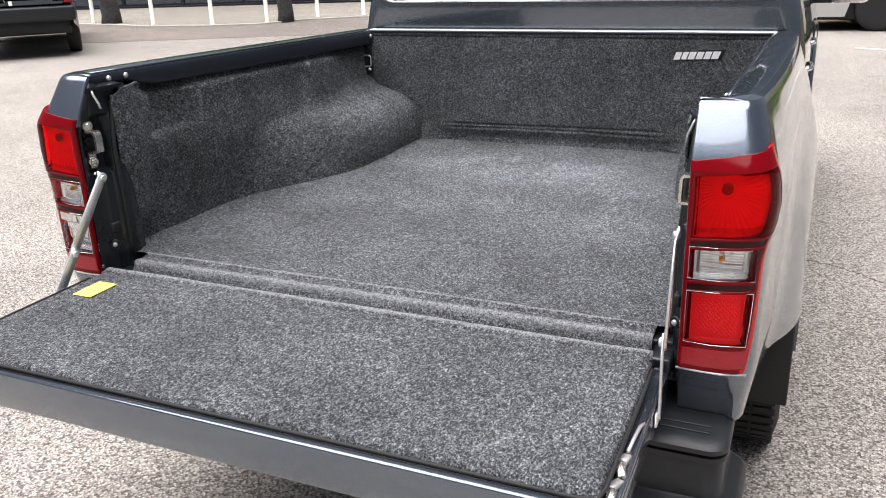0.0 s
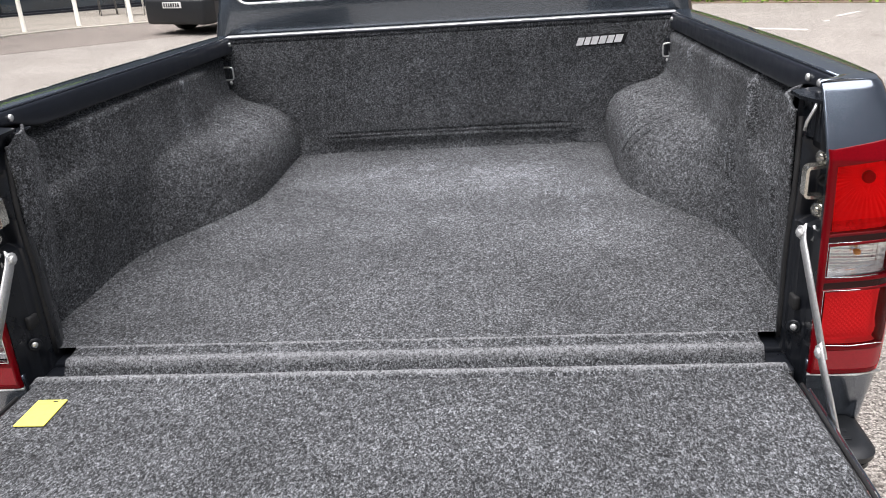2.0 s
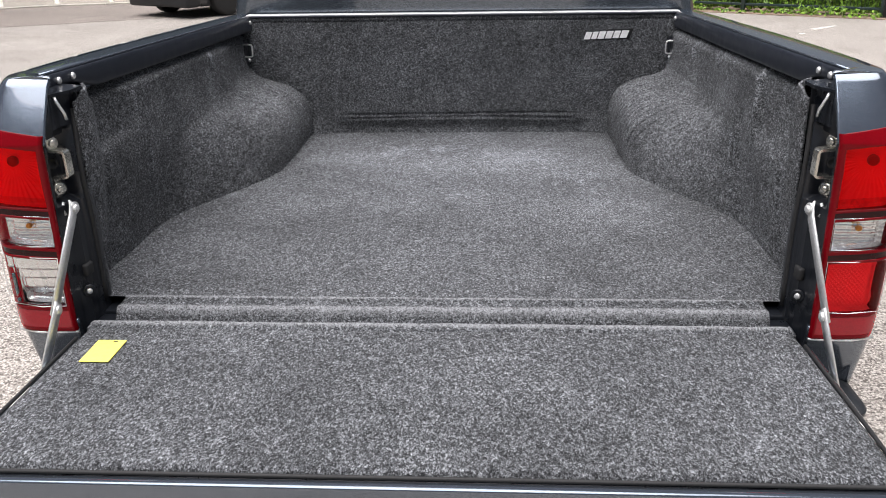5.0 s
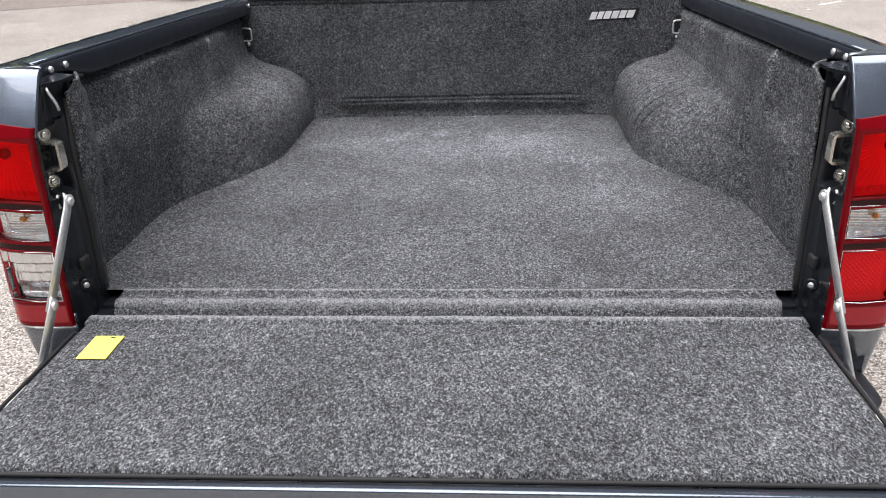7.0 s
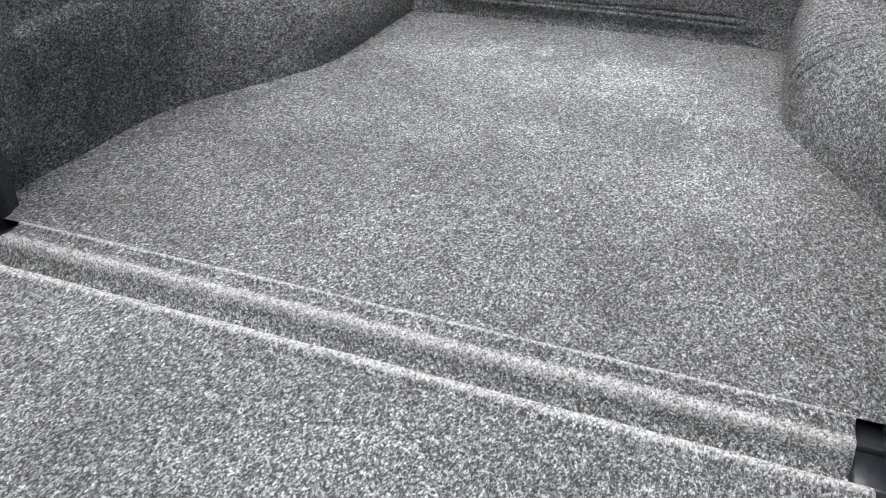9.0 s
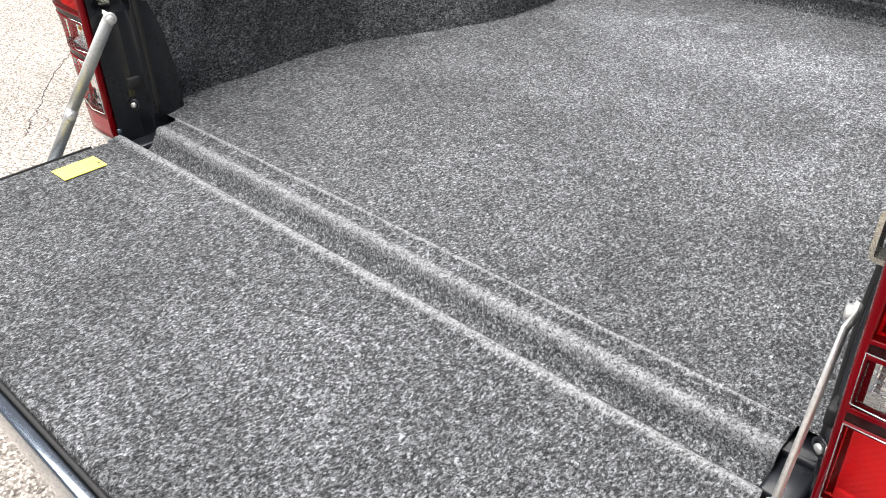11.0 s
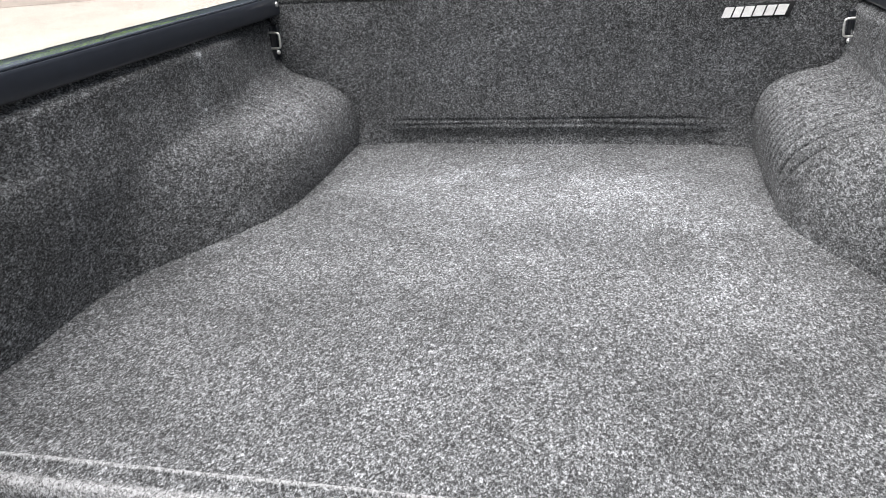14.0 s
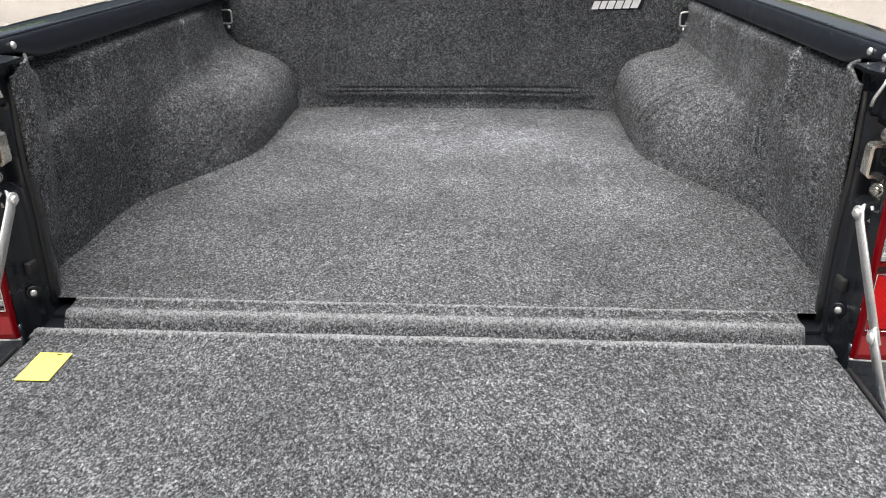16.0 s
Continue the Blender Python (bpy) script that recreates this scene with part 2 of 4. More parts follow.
GLASS = plain("dark_window_glass", (0.012, 0.016, 0.02), 0.05, 0.0, 1.0, 3, 0.1, 0.0)
YELLOW = plain("yellow_paper", (0.86, 0.76, 0.13), 0.75, 0.0, 0.0, 120, 0.08, 0.1)
WHITE_THREAD = plain("white_embroidery", (0.72, 0.72, 0.71), 0.85, 0.0, 0.0, 900, 0.15, 0.5)
BLACK_PATCH = plain("black_woven_patch", (0.008, 0.008, 0.009), 0.9, 0.0, 0.0, 900, 0.2, 0.4)
GROUND = asphalt("pale_worn_asphalt", (0.60, 0.555, 0.495), (0.14, 0.122, 0.107), 140)
LANE = asphalt("browner_asphalt", (0.42, 0.37, 0.32), (0.13, 0.11, 0.1), 120)
PAVING = asphalt("pale_concrete_paving", (0.5, 0.46, 0.39), (0.28, 0.25, 0.21), 60)
KERB = plain("weathered_kerb_concrete", (0.46, 0.43, 0.37), 0.85, 0.0, 0.0, 40, 0.2, 0.3, 0.004)
LINE = plain("worn_white_road_paint", (0.66, 0.645, 0.60), 0.8, 0.0, 0.0, 30, 0.3, 0.2)
POST = plain("cream_painted_post", (0.72, 0.69, 0.6), 0.45, 0.0, 0.2, 60, 0.12, 0.05)
BARK = plain("dark_bark", (0.05, 0.05, 0.05), 0.9, 0.0, 0.0, 25, 0.4, 0.9, 0.02)
LEAF = foliage("green_leaves", (0.05, 0.12, 0.02), (0.24, 0.4, 0.05))
FENCE = plain("dark_green_fence_paint", (0.012, 0.03, 0.028), 0.4, 0.0, 0.3, 100, 0.2, 0.05)
BRICK = plain("brown_brick_wall", (0.25, 0.18, 0.13), 0.9, 0.0, 0.0, 12, 0.35, 0.4, 0.01)
CLADDING = plain("blue_grey_cladding", (0.05, 0.065, 0.08), 0.4, 0.3, 0.3, 20, 0.1, 0.05)
SHOP_GLASS = plain("shopfront_glass", (0.015, 0.03, 0.045), 0.06, 0.0, 1.0, 2, 0.3, 0.0)
BLACK_PAINT = plain("black_car_paint", (0.012, 0.012, 0.014), 0.3, 0.2, 1.0, 1500, 0.04, 0.0, polish=0.01)
SILVER_PAINT = plain("silver_car_paint", (0.55, 0.55, 0.53), 0.3, 0.5, 1.0, 1500, 0.04, 0.0, polish=0.01)
PLATE = plain("white_plate", (0.8, 0.8, 0.78), 0.4, 0.0, 0.3, 100, 0.05, 0.0)
GREY_FURNITURE = plain("grey_metal_furniture", (0.16, 0.16, 0.16), 0.4, 0.6, 0.0, 100, 0.1, 0.0)
WHITE_FURNITURE = plain("white_plastic_furniture", (0.75, 0.75, 0.73), 0.4, 0.0, 0.1, 100, 0.06, 0.0)


# ---- building blocks ----
def part(name, bm, material, parent=None, label="", smooth=True, flip=True):
    me = bpy.data.meshes.new(name)
    if flip:
        bmesh.ops.recalc_face_normals(bm, faces=bm.faces)
    bm.to_mesh(me)
    bm.free()
    me.materials.append(material)
    me.shade_smooth() if smooth else me.shade_flat()
    ob = new(name, me)
    ob.parent = parent
    return tagged(ob, label)


def crisp(ob, degrees=35):
    """Keeps edges sharper than that from being smoothed over."""
    bm = bmesh.new()
    bm.from_mesh(ob.data)
    for e in bm.edges:
        e.smooth = len(e.link_faces) == 2 and e.calc_face_angle(0) < radians(degrees)
    bm.to_mesh(ob.data)
    bm.free()
    return ob


def thing(name, label, category, place=(0, 0, 0), group="", kind=""):
    ob = new(name)
    ob.location = place
    ob.empty_display_size = 0.1
    return tagged(ob, label, category, group, kind)


def thick(ob, depth, offset=-1.0):
    mod = ob.modifiers.new("thickness", "SOLIDIFY")
    mod.thickness, mod.offset = depth, offset
    return ob


def grid(fn, nu, nv, bm=None, keep=None, closed=False):
    """A sheet fn(u, v) for u and v from 0 to 1."""
    bm = bm or bmesh.new()
    rows = [[bm.verts.new(fn(i / nu, j / nv)) for j in range(nv + 1)] for i in range(nu if closed else nu + 1)]
    for i in range(nu):
        for j in range(nv):
            if keep is None or keep((i + 0.5) / nu, (j + 0.5) / nv):
                k = (i + 1) % len(rows)
                bm.faces.new((rows[i][j], rows[k][j], rows[k][j + 1], rows[i][j + 1]))
    for v in [v for v in bm.verts if not v.link_faces]:
        bm.verts.remove(v)
    return bm


def box(x0, x1, y0, y1, z0, z1, bevel=0.0, bm=None, turn=None, steps=2):
    one = bmesh.new()
    bmesh.ops.create_cube(one, size=1, matrix=Matrix.LocRotScale(((x0 + x1) / 2, (y0 + y1) / 2, (z0 + z1) / 2), None, (abs(x1 - x0), abs(y1 - y0), abs(z1 - z0))))
    if bevel:
        bmesh.ops.bevel(one, geom=list(one.edges), offset=bevel, segments=steps, affect="EDGES", profile=0.5, clamp_overlap=True)
    if turn:
        one.transform(turn)
    return join(bm, one)


def join(bm, one):
    if bm is None:
        return one
    me = bpy.data.meshes.new("scratch")
    one.to_mesh(me)
    one.free()
    bm.from_mesh(me)
    bpy.data.meshes.remove(me)
    return bm


def tube(points, radius, sides=10, bm=None, radii=None):
    """A rod along points, with closed ends."""
    bm = bm or bmesh.new()
    pts = [Vector(p) for p in points]
    rings, up = [], Vector((0.123, 0.271, 0.955))
    for i, p in enumerate(pts):
        way = (pts[min(i + 1, len(pts) - 1)] - pts[max(i - 1, 0)]).normalized()
        a = way.cross(up).normalized() if abs(way.dot(up)) < 0.98 else way.cross(Vector((1, 0, 0))).normalized()
        b = way.cross(a)
        r = radii[i] if radii else radius
        rings.append([bm.verts.new(p + r * (math.cos(k * math.tau / sides) * a + math.sin(k * math.tau / sides) * b)) for k in range(sides)])
    for lo, hi in zip(rings, rings[1:]):
        for k in range(sides):
            bm.faces.new((lo[k], lo[(k + 1) % sides], hi[(k + 1) % sides], hi[k]))
    bm.faces.new(rings[0][::-1]), bm.faces.new(rings[-1])
    return bm


def ribbon(points, width_way, width, depth, bm=None):
    """A flat bar along points; width lies along width_way."""
    bm = bm or bmesh.new()
    pts, w = [Vector(p) for p in points], Vector(width_way).normalized() * width / 2
    rings = []
    for i, p in enumerate(pts):
        way = (pts[min(i + 1, len(pts) - 1)] - pts[max(i - 1, 0)]).normalized()
        d = way.cross(w).normalized() * depth / 2
        rings.append([bm.verts.new(q) for q in (p + w + d, p - w + d, p - w - d, p + w - d)])
    for lo, hi in zip(rings, rings[1:]):
        for k in range(4):
            bm.faces.new((lo[k], lo[(k + 1) % 4], hi[(k + 1) % 4], hi[k]))
    bm.faces.new(rings[0][::-1]), bm.faces.new(rings[-1])
    return bm


def slab(outline, lift, bm=None, bevel=0.0, steps=2):
    """A flat outline of 3D points, pushed along lift into a solid."""
    one = bmesh.new()
    f = one.faces.new([one.verts.new(p) for p in outline])
    made = bmesh.ops.extrude_face_region(one, geom=[f])
    for v in made["geom"]:
        if isinstance(v, bmesh.types.BMVert):
            v.co += Vector(lift)
    bmesh.ops.recalc_face_normals(one, faces=one.faces)
    if bevel:
        bmesh.ops.bevel(one, geom=list(one.edges), offset=bevel, segments=steps, affect="EDGES", profile=0.5, clamp_overlap=True)
    return join(bm, one)


def lathe(profile, place, axis=(1, 0, 0), sides=32, bm=None):
    """A turned body: profile holds (distance along the axis, radius)."""
    bm = bm or bmesh.new()
    turn = Vector((0, 0, 1)).rotation_difference(Vector(axis)).to_matrix()
    rings = [[bm.verts.new(turn @ Vector((r * math.cos(k * math.tau / sides), r * math.sin(k * math.tau / sides), h)) + Vector(place)) for k in range(sides)] for h, r in profile]
    for lo, hi in zip(rings, rings[1:]):
        for k in range(sides):
            bm.faces.new((lo[k], lo[(k + 1) % sides], hi[(k + 1) % sides], hi[k]))
    bm.faces.new(rings[0][::-1]), bm.faces.new(rings[-1])
    return bm


def bolt(place, axis, r=0.008, bm=None):
    bm = lathe([(0, r * 1.5), (0.0025, r * 1.5), (0.003, r)], place, axis, 16, bm)
    return lathe([(0.003, r), (0.008, r * 0.95), (0.0095, r * 0.6)], place, axis, 6, bm)


def ease(a, b, x):
    x = min(max((x - a) / (b - a), 0), 1)
    return x * x * (3 - 2 * x)


def lerp(knots, x):
    if x <= knots[0][0]:
        return knots[0][1]
    for (x0, y0), (x1, y1) in zip(knots, knots[1:]):
        if x <= x1:
            return y0 + (y1 - y0) * (x - x0) / (x1 - x0)
    return knots[-1][1]


def chaikin(pts, rounds=3):
    pts = [Vector(p) for p in pts]
    for _ in range(rounds):
        pts = [pts[0]] + [q for a, b in zip(pts, pts[1:]) for q in (a * 0.75 + b * 0.25, a * 0.25 + b * 0.75)] + [pts[-1]]
    return pts


# ---- ground ----
ground = part("ground", grid(lambda u, v: ((u - 0.5) * 900, (v - 0.5) * 900, 0), 2, 2), GROUND, None, "", False)
tagged(ground, "pale worn asphalt car park with fine chippings", "ground", "", "structure")


# ---- the pickup's bed and body ----
FLOOR, FRONT = 0.80, 1.54


def top_z(y):
    return 1.272 - 0.024 * max(y, 0)


truck = thing("pickup_truck", "dark grey metallic pickup truck with its tailgate down", "truck")

# outer skin: a plan line from the rear post round the corner and along the side
PLAN = chaikin(((0.724, -0.046), (0.79, -0.050), (0.842, -0.047), (0.866, -0.006), (0.871, 0.06), (0.880, 0.2), (0.888, 0.5), (0.889, 0.9), (0.885, 1.3), (0.874, 1.585)))
PLAN_S = np.concatenate([[0], np.cumsum([(b - a).length for a, b in zip(PLAN, PLAN[1:])])])
PLAN_X, PLAN_Y = [p[0] for p in PLAN], [p[1] for p in PLAN]
FINE = np.arange(0, PLAN_S[-1] + 0.002, 0.001)
FINE_XY = list(zip(np.interp(FINE, PLAN_S, PLAN_X).tolist(), np.interp(FINE, PLAN_S, PLAN_Y).tolist()))


def plan_at(s):
    k = min(max(s, 0) * 1000, len(FINE_XY) - 1.001)
    (xa, ya), (xb, yb) = FINE_XY[int(k)], FINE_XY[int(k) + 1]
    return xa + (xb - xa) * (k % 1), ya + (yb - ya) * (k % 1)



def skin(side, s, z, off=0.0):
    (x, y), (xb, yb), (xa, ya) = plan_at(s), plan_at(s + 0.01), plan_at(s - 0.01)
    dx, dy = xb - xa, yb - ya
    n = math.hypot(dx, dy) or 1
    nx, ny = dy / n, -dx / n
    t = top_z(y)
    lean = max(0, (z - t + 0.112) / 0.112) ** 1.08
    off -= 0.005 * max(0, (z - t + 0.012) / 0.012) ** 2
    off -= (0.02 + 0.028 * (1 - nx * nx)) * ease(0.80, 0.62, z) * ease(0.6, 0.2, y)
    d = math.hypot(y - 1.12, z - 0.40)
    off += 0.050 * ease(0.80, 0.53, d)
    return Vector((side * (x + nx * off - 0.034 * lean * ease(0.76, 0.872, x)), y + ny * off + 0.058 * lean * ease(1.2, 0.2, y), z))


OUT = ((0.775, 0.128), (0.85, 0.142), (0.94, 0.148), (1.0, 0.152), (1.03, 0.162), (1.065, 0.186), (1.10, 0.198), (1.13, 0.192), (1.17, 0.17), (1.205, 0.162))


def skin_low(y):
    d = abs(y - 1.12)
    return max(0.5, 0.40 + math.sqrt(max(0.46 ** 2 - d * d, 0))) if d < 0.46 else lerp(((-0.1, 0.655), (0.1, 0.655), (0.5, 0.62)), y)


rear_posts = {}
for side in (-1, 1):
    def panel(u, v):
        s = PLAN_S[-1] * (0.35 * u + 0.65 * u * u)
        y = plan_at(s)[1]
        lo = skin_low(y)
        return skin(side, s, lo + (top_z(y) - lo) * (1 - (1 - v) ** 1.6))

    def clear_of_lamp(u, v):
        p = panel(u, v)
        return p.y > 0.2 or not 0.80 < p.z < 1.16 or PLAN_S[-1] * (0.35 * u + 0.65 * u * u) > lerp(OUT, p.z) - 0.016

    bedside = thick(part("bed_side", grid(panel, 220, 80, None, clear_of_lamp), PAINT, truck, "glossy dark grey bed side panel"), 0.012)

    def cap(u, v):
        s = PLAN_S[-1] * (0.35 * u + 0.65 * u * u)
        outer = skin(side, s, top_z(plan_at(s)[1]) - 0.0)
        inner = 0.722 + 0.046 * ease(0.02, 0.07, outer.y)
        x = abs(outer.x) * (1 - v) + inner * v
        return (side * x, outer.y + (0.004 * v if u < 0.02 else 0), outer.z + 0.004 * math.sin(v * math.pi))

    part("bed_top", grid(cap, 80, 8), PAINT, truck, "dark grey painted top of the bed side")

    # black inner rail with its screws
    def rail(u, v):
        y = 0.035 + u * 1.515
        hang = 0.03 + 0.022 * ease(0.16, 0.30, y)
        ring = ((0.790, -0.006), (0.770, -0.003), (0.761, -0.004), (0.758, -0.009), (0.757, -hang + 0.006), (0.759, -hang), (0.764, -hang - 0.002), (0.776, -hang))
        x, dz = ring[round(v * 7)]
        return (side * x, y, top_z(y) + dz)

    inner_rail = part("inner_rail", grid(rail, 60, 7), RAIL, truck, "black satin inner bed rail")
    crisp(inner_rail, 50)
    # Added rod imitates the sky highlight on the rail's rounded edge.
    part("rail_glint", tube([(side * 0.769, 0.06 + 1.48 * k / 12, top_z(0.06 + 1.48 * k / 12) - 0.001) for k in range(13)], 0.0034, 10), PAINT, inner_rail, "thin raised line standing in for the highlight on the rail edge")
    for y, dz in ((0.112, -0.018), (0.172, -0.017), (1.522, -0.022)):
        part("rail_screw", lathe([(0, 0.0075), (0.003, 0.0075), (0.0055, 0.005), (0.006, 0.002)], (side * 0.757, y, top_z(y) + dz), (-side, 0, 0), 14), STEEL, inner_rail, "bright rail screw")
    part("rail_clip", box(side * 0.735, side * 0.757, 0.1, 0.2, 1.222, 1.228, 0.002), JAMB, inner_rail)

    # rear post
    JAMB_PLAN = ((0.727, -0.043), (0.724, -0.014), (0.720, -0.005), (0.716, 0.0), (0.712, 0.004), (0.711, 0.022), (0.709, 0.027), (0.705, 0.03), (0.703, 0.036), (0.703, 0.07), (0.72, 0.11), (0.75, 0.13))

    def post(u, v):
        k = u * (len(JAMB_PLAN) - 1)
        a, b = JAMB_PLAN[min(int(k), len(JAMB_PLAN) - 2)], JAMB_PLAN[min(int(k) + 1, len(JAMB_PLAN) - 1)]
        f = k - min(int(k), len(JAMB_PLAN) - 2)
        z = 0.72 + v * 0.518
        lean = 0.016 * ease(0.95, 1.25, z) * ease(0.0, 0.6, u)
        x = a[0] + (b[0] - a[0]) * f + lean
        y = a[1] + (b[1] - a[1]) * f + 0.03 * ease(1.05, 1.25, z) * ease(0.55, 0.7, u)
        y += 0.044 * ease(1.14, 1.27, z) * ease(0.3, 0.0, u)
        pocket = (ease(1.03, 1.04, z) - ease(1.168, 1.174, z)) * ease(0.02, 0.1, u) * ease(0.72, 0.55, u)
        x, y = x + 0.024 * pocket, y + 0.006 * pocket
        return (side * x, y, z)

    rear_post = rear_posts[side] = part("rear_post", grid(post, 44, 60), JAMB, truck, "black painted rear door post")
    crisp(rear_post, 25)
    part("post_top", slab([(side * 0.722, 0.002, 1.238), (side * 0.705, 0.05, 1.238), (side * 0.705, 0.1, 1.238), (side * 0.775, 0.13, 1.238), (side * 0.775, 0.002, 1.238)], (0, 0, 0.006)), JAMB, rear_post, "", False)
    part("cap_return", slab([(side * 0.7245, -0.036, 1.165), (side * 0.7245, 0.008, 1.255), (side * 0.7245, 0.04, 1.25), (side * 0.7245, 0.03, 1.165)], (side * 0.0075, 0, 0)), JAMB, rear_post, "black inner face of the corner cap")
    part("rubber_seal", tube([(side * (0.702 + 0.014 * ease(0.95, 1.25, z)), 0.043 + 0.03 * ease(1.05, 1.25, z), z) for z in np.linspace(0.80, 1.205, 12)], 0.0055, 8), RUBBER, rear_post, "black rubber edge seal")
    part("prop_wire", tube([(side * 0.721, 0.016, 1.237), (side * 0.717, 0.014, 1.228), (side * 0.708, 0.018, 1.206), (side * 0.707, 0.022, 1.192)], 0.003, 8), STEEL, rear_post, "bright bent wire clip")
    part("drain_hole", lathe([(0, 0.013), (0.003, 0.013), (0.003, 0.008), (0.0, 0.006)], (side * 0.712, -0.001, 0.842), (-side * 0.5, -0.85, 0), 18), JAMB, rear_post)
    part("drain_plug", lathe([(0, 0.006), (0.004, 0.006), (0.005, 0.003)], (side * 0.711, -0.003, 0.842), (-side * 0.5, -0.85, 0), 12), STEEL, rear_post)
    part("bump_stop", box(side * 0.705, side * 0.718, -0.006, 0.022, 0.874, 0.900, 0.004), RUBBER, rear_post, "black rubber bump stop")
    part("latch_grommet", lathe([(0, 0.012), (0.004, 0.011), (0.004, 0.007), (0.001, 0.006)], (side * 0.738, -0.004, 1.112), (-side * 0.35, -0.94, 0), 16), RUBBER, rear_post)
    part("hinge_bracket", box(side * 0.666, side * 0.712, -0.03, 0.05, 0.735, 0.772, 0.006), JAMB, rear_post, "black tailgate hinge bracket")

    # striker: a bent zinc bar between two bolts
    striker = part("striker", ribbon([(side * (X + 0.012), -0.004, z) for X, z in ((0.7275, 1.162), (0.7265, 1.1405), (0.7255, 1.1385), (0.6985, 1.1365), (0.6955, 1.134), (0.6945, 1.130), (0.6935, 1.092), (0.694, 1.089), (0.6965, 1.0865), (0.7225, 1.0850), (0.7245, 1.083), (0.7245, 1.046))], (0, 1, 0), 0.022, 0.0052), BRASSY, truck, "yellowish zinc tailgate striker")
    crisp(striker, 40)
    for z in (1.153, 1.062):
        part("striker_bolt", bolt((side * 0.7305, -0.008, z), (-side * 0.8, -0.6, 0.0), 0.0085), BRASSY, striker)

    # folding stay, in two flat bars
    A, J, B = Vector((side * 0.709, -0.012, 1.024)), Vector((side * 0.714, -0.136, 0.861)), Vector((side * 0.722, -0.212, 0.748))
    stay = part("tailgate_stay", ribbon([A + Vector((0, 0.0, 0.012)), A, A * 0.93 + J * 0.07 - Vector((side * 0.004, 0.004, 0)), J + (J - A) * 0.06], (0, 0.79, -0.62), 0.025, 0.0035), STEEL, truck, "zinc-plated folding tailgate stay")
    part("lower_link", ribbon([J + (J - B) * 0.1 - Vector((side * 0.004, 0, 0)), J - Vector((side * 0.004, 0, 0)), B], (0, 0.77, -0.64), 0.025, 0.0035), STEEL, stay, "lower zinc-plated stay link")
    part("stay_bolt", bolt(A - Vector((side * 0.002, 0, 0)), (-side, -0.25, 0), 0.0085), STEEL, stay)
    part("stay_rivet", lathe([(0, 0.010), (0.004, 0.009), (0.006, 0.005)], J - Vector((side * 0.006, 0, 0)), (-side, 0, 0), 16), STEEL, stay)
    part("stay_spring", tube([A + Vector((side * 0.016, 0.0, 0.012)), A + Vector((side * 0.02, -0.004, 0.0)), A + Vector((side * 0.014, -0.004, -0.014))], 0.003, 6), STEEL, stay)

    # tail lamp

    def lamp(off, wave=None):
        def fn(u, v):
            z = 0.775 + v * (0.4 + 0.028 * u)
            s = 0.001 + u * (lerp(OUT, z) - 0.001)
            o = off - 0.008 * u * u + 0.048 * u * u * (1 - u * u) * lerp(((0.775, 0.1), (0.9, 0.2), (1.0, 0.35), (1.06, 0.9), (1.10, 1.0), (1.15, 0.85), (1.21, 0.4)), z) - 0.008 * (max(0, abs(u - 0.5) - 0.46) / 0.04) ** 2 + (wave(u, v, s, z) if wave else 0)
            return skin(side, s, z, o)
        return fn

    def z_of(u, v):
        return 0.775 + v * 0.414

    BOUNDS = {"main": (0.065, 0.86, 1.042, 1.160), "turn": (0.075, 0.83 if side > 0 else 0.88, 0.959, 1.021), "fog": (0.075, 0.86 if side > 0 else 0.9, 0.831, 0.936), "reflex": (0.065, 0.93, 0.784, 0.822), "upper_bar": (0.065, 0.80, 1.0245, 1.0385), "lower_bar": (0.065, 0.84, 0.9405, 0.9535)}
    ZONES = {k: (lambda u, v, b=b: b[0] < u < b[1] and b[2] < z_of(u, v) < b[3]) for k, b in BOUNDS.items()}

    def bowl_depth(key, u, s, v, deep):
        b = BOUNDS[key]
        z = z_of(u, v)
        size = lerp(OUT, z)
        near = min((u - b[0]) * size, (b[1] - u) * size, z - b[2], b[3] - z)
        return -deep * ease(-0.002, 0.007, near)

    tail = thick(part("tail_lamp", grid(lamp(0.010), 92, 260, None, lambda u, v: u < 0.88 and not any(z(u, v) for z in ZONES.values())), RED_DARK, truck, "red tail lamp with dark red surround"), 0.018)
    thick(part("lamp_edge", grid(lamp(0.010), 92, 260, None, lambda u, v: u > 0.88 and not any(z(u, v) for z in ZONES.values())), RED_EDGE, tail, "brighter red wrapped lamp edge"), 0.018)

    def bowl(u, v, s, z):
        d = math.hypot(s - 0.066, z - 1.128)
        a = math.atan2(z - 1.128, s - 0.066)
        return bowl_depth("main", u, s, v, 0.010) + 0.0018 * math.sin(a * 44) * ease(0.0, 0.05, d) * ease(0.13, 0.03, d)

    def inner_bowl(u, v):
        return u < 0.76 and z_of(u, v) > 1.058

    part("brake_reflector", grid(lamp(0.0, bowl), 92, 260, None, lambda u, v: ZONES["main"](u, v) and inner_bowl(u, v)), RED_BACK, tail, "ribbed lamp bowl")
    part("side_reflector", grid(lamp(0.0, bowl), 92, 260, None, lambda u, v: ZONES["main"](u, v) and not inner_bowl(u, v)), DIM_BACK, tail, "darker ribbed lamp side")
    part("brake_lens", grid(lamp(0.009), 92, 260, None, ZONES["main"]), RED_LENS, tail, "bright red brake lamp cover")
    part("brake_bulb", lathe([(0, 0.010), (0.006, 0.010), (0.007, 0.007)], skin(side, 0.066, 1.128, -0.006), (0.0, -1, 0), 18), RED_BRIGHT, tail)
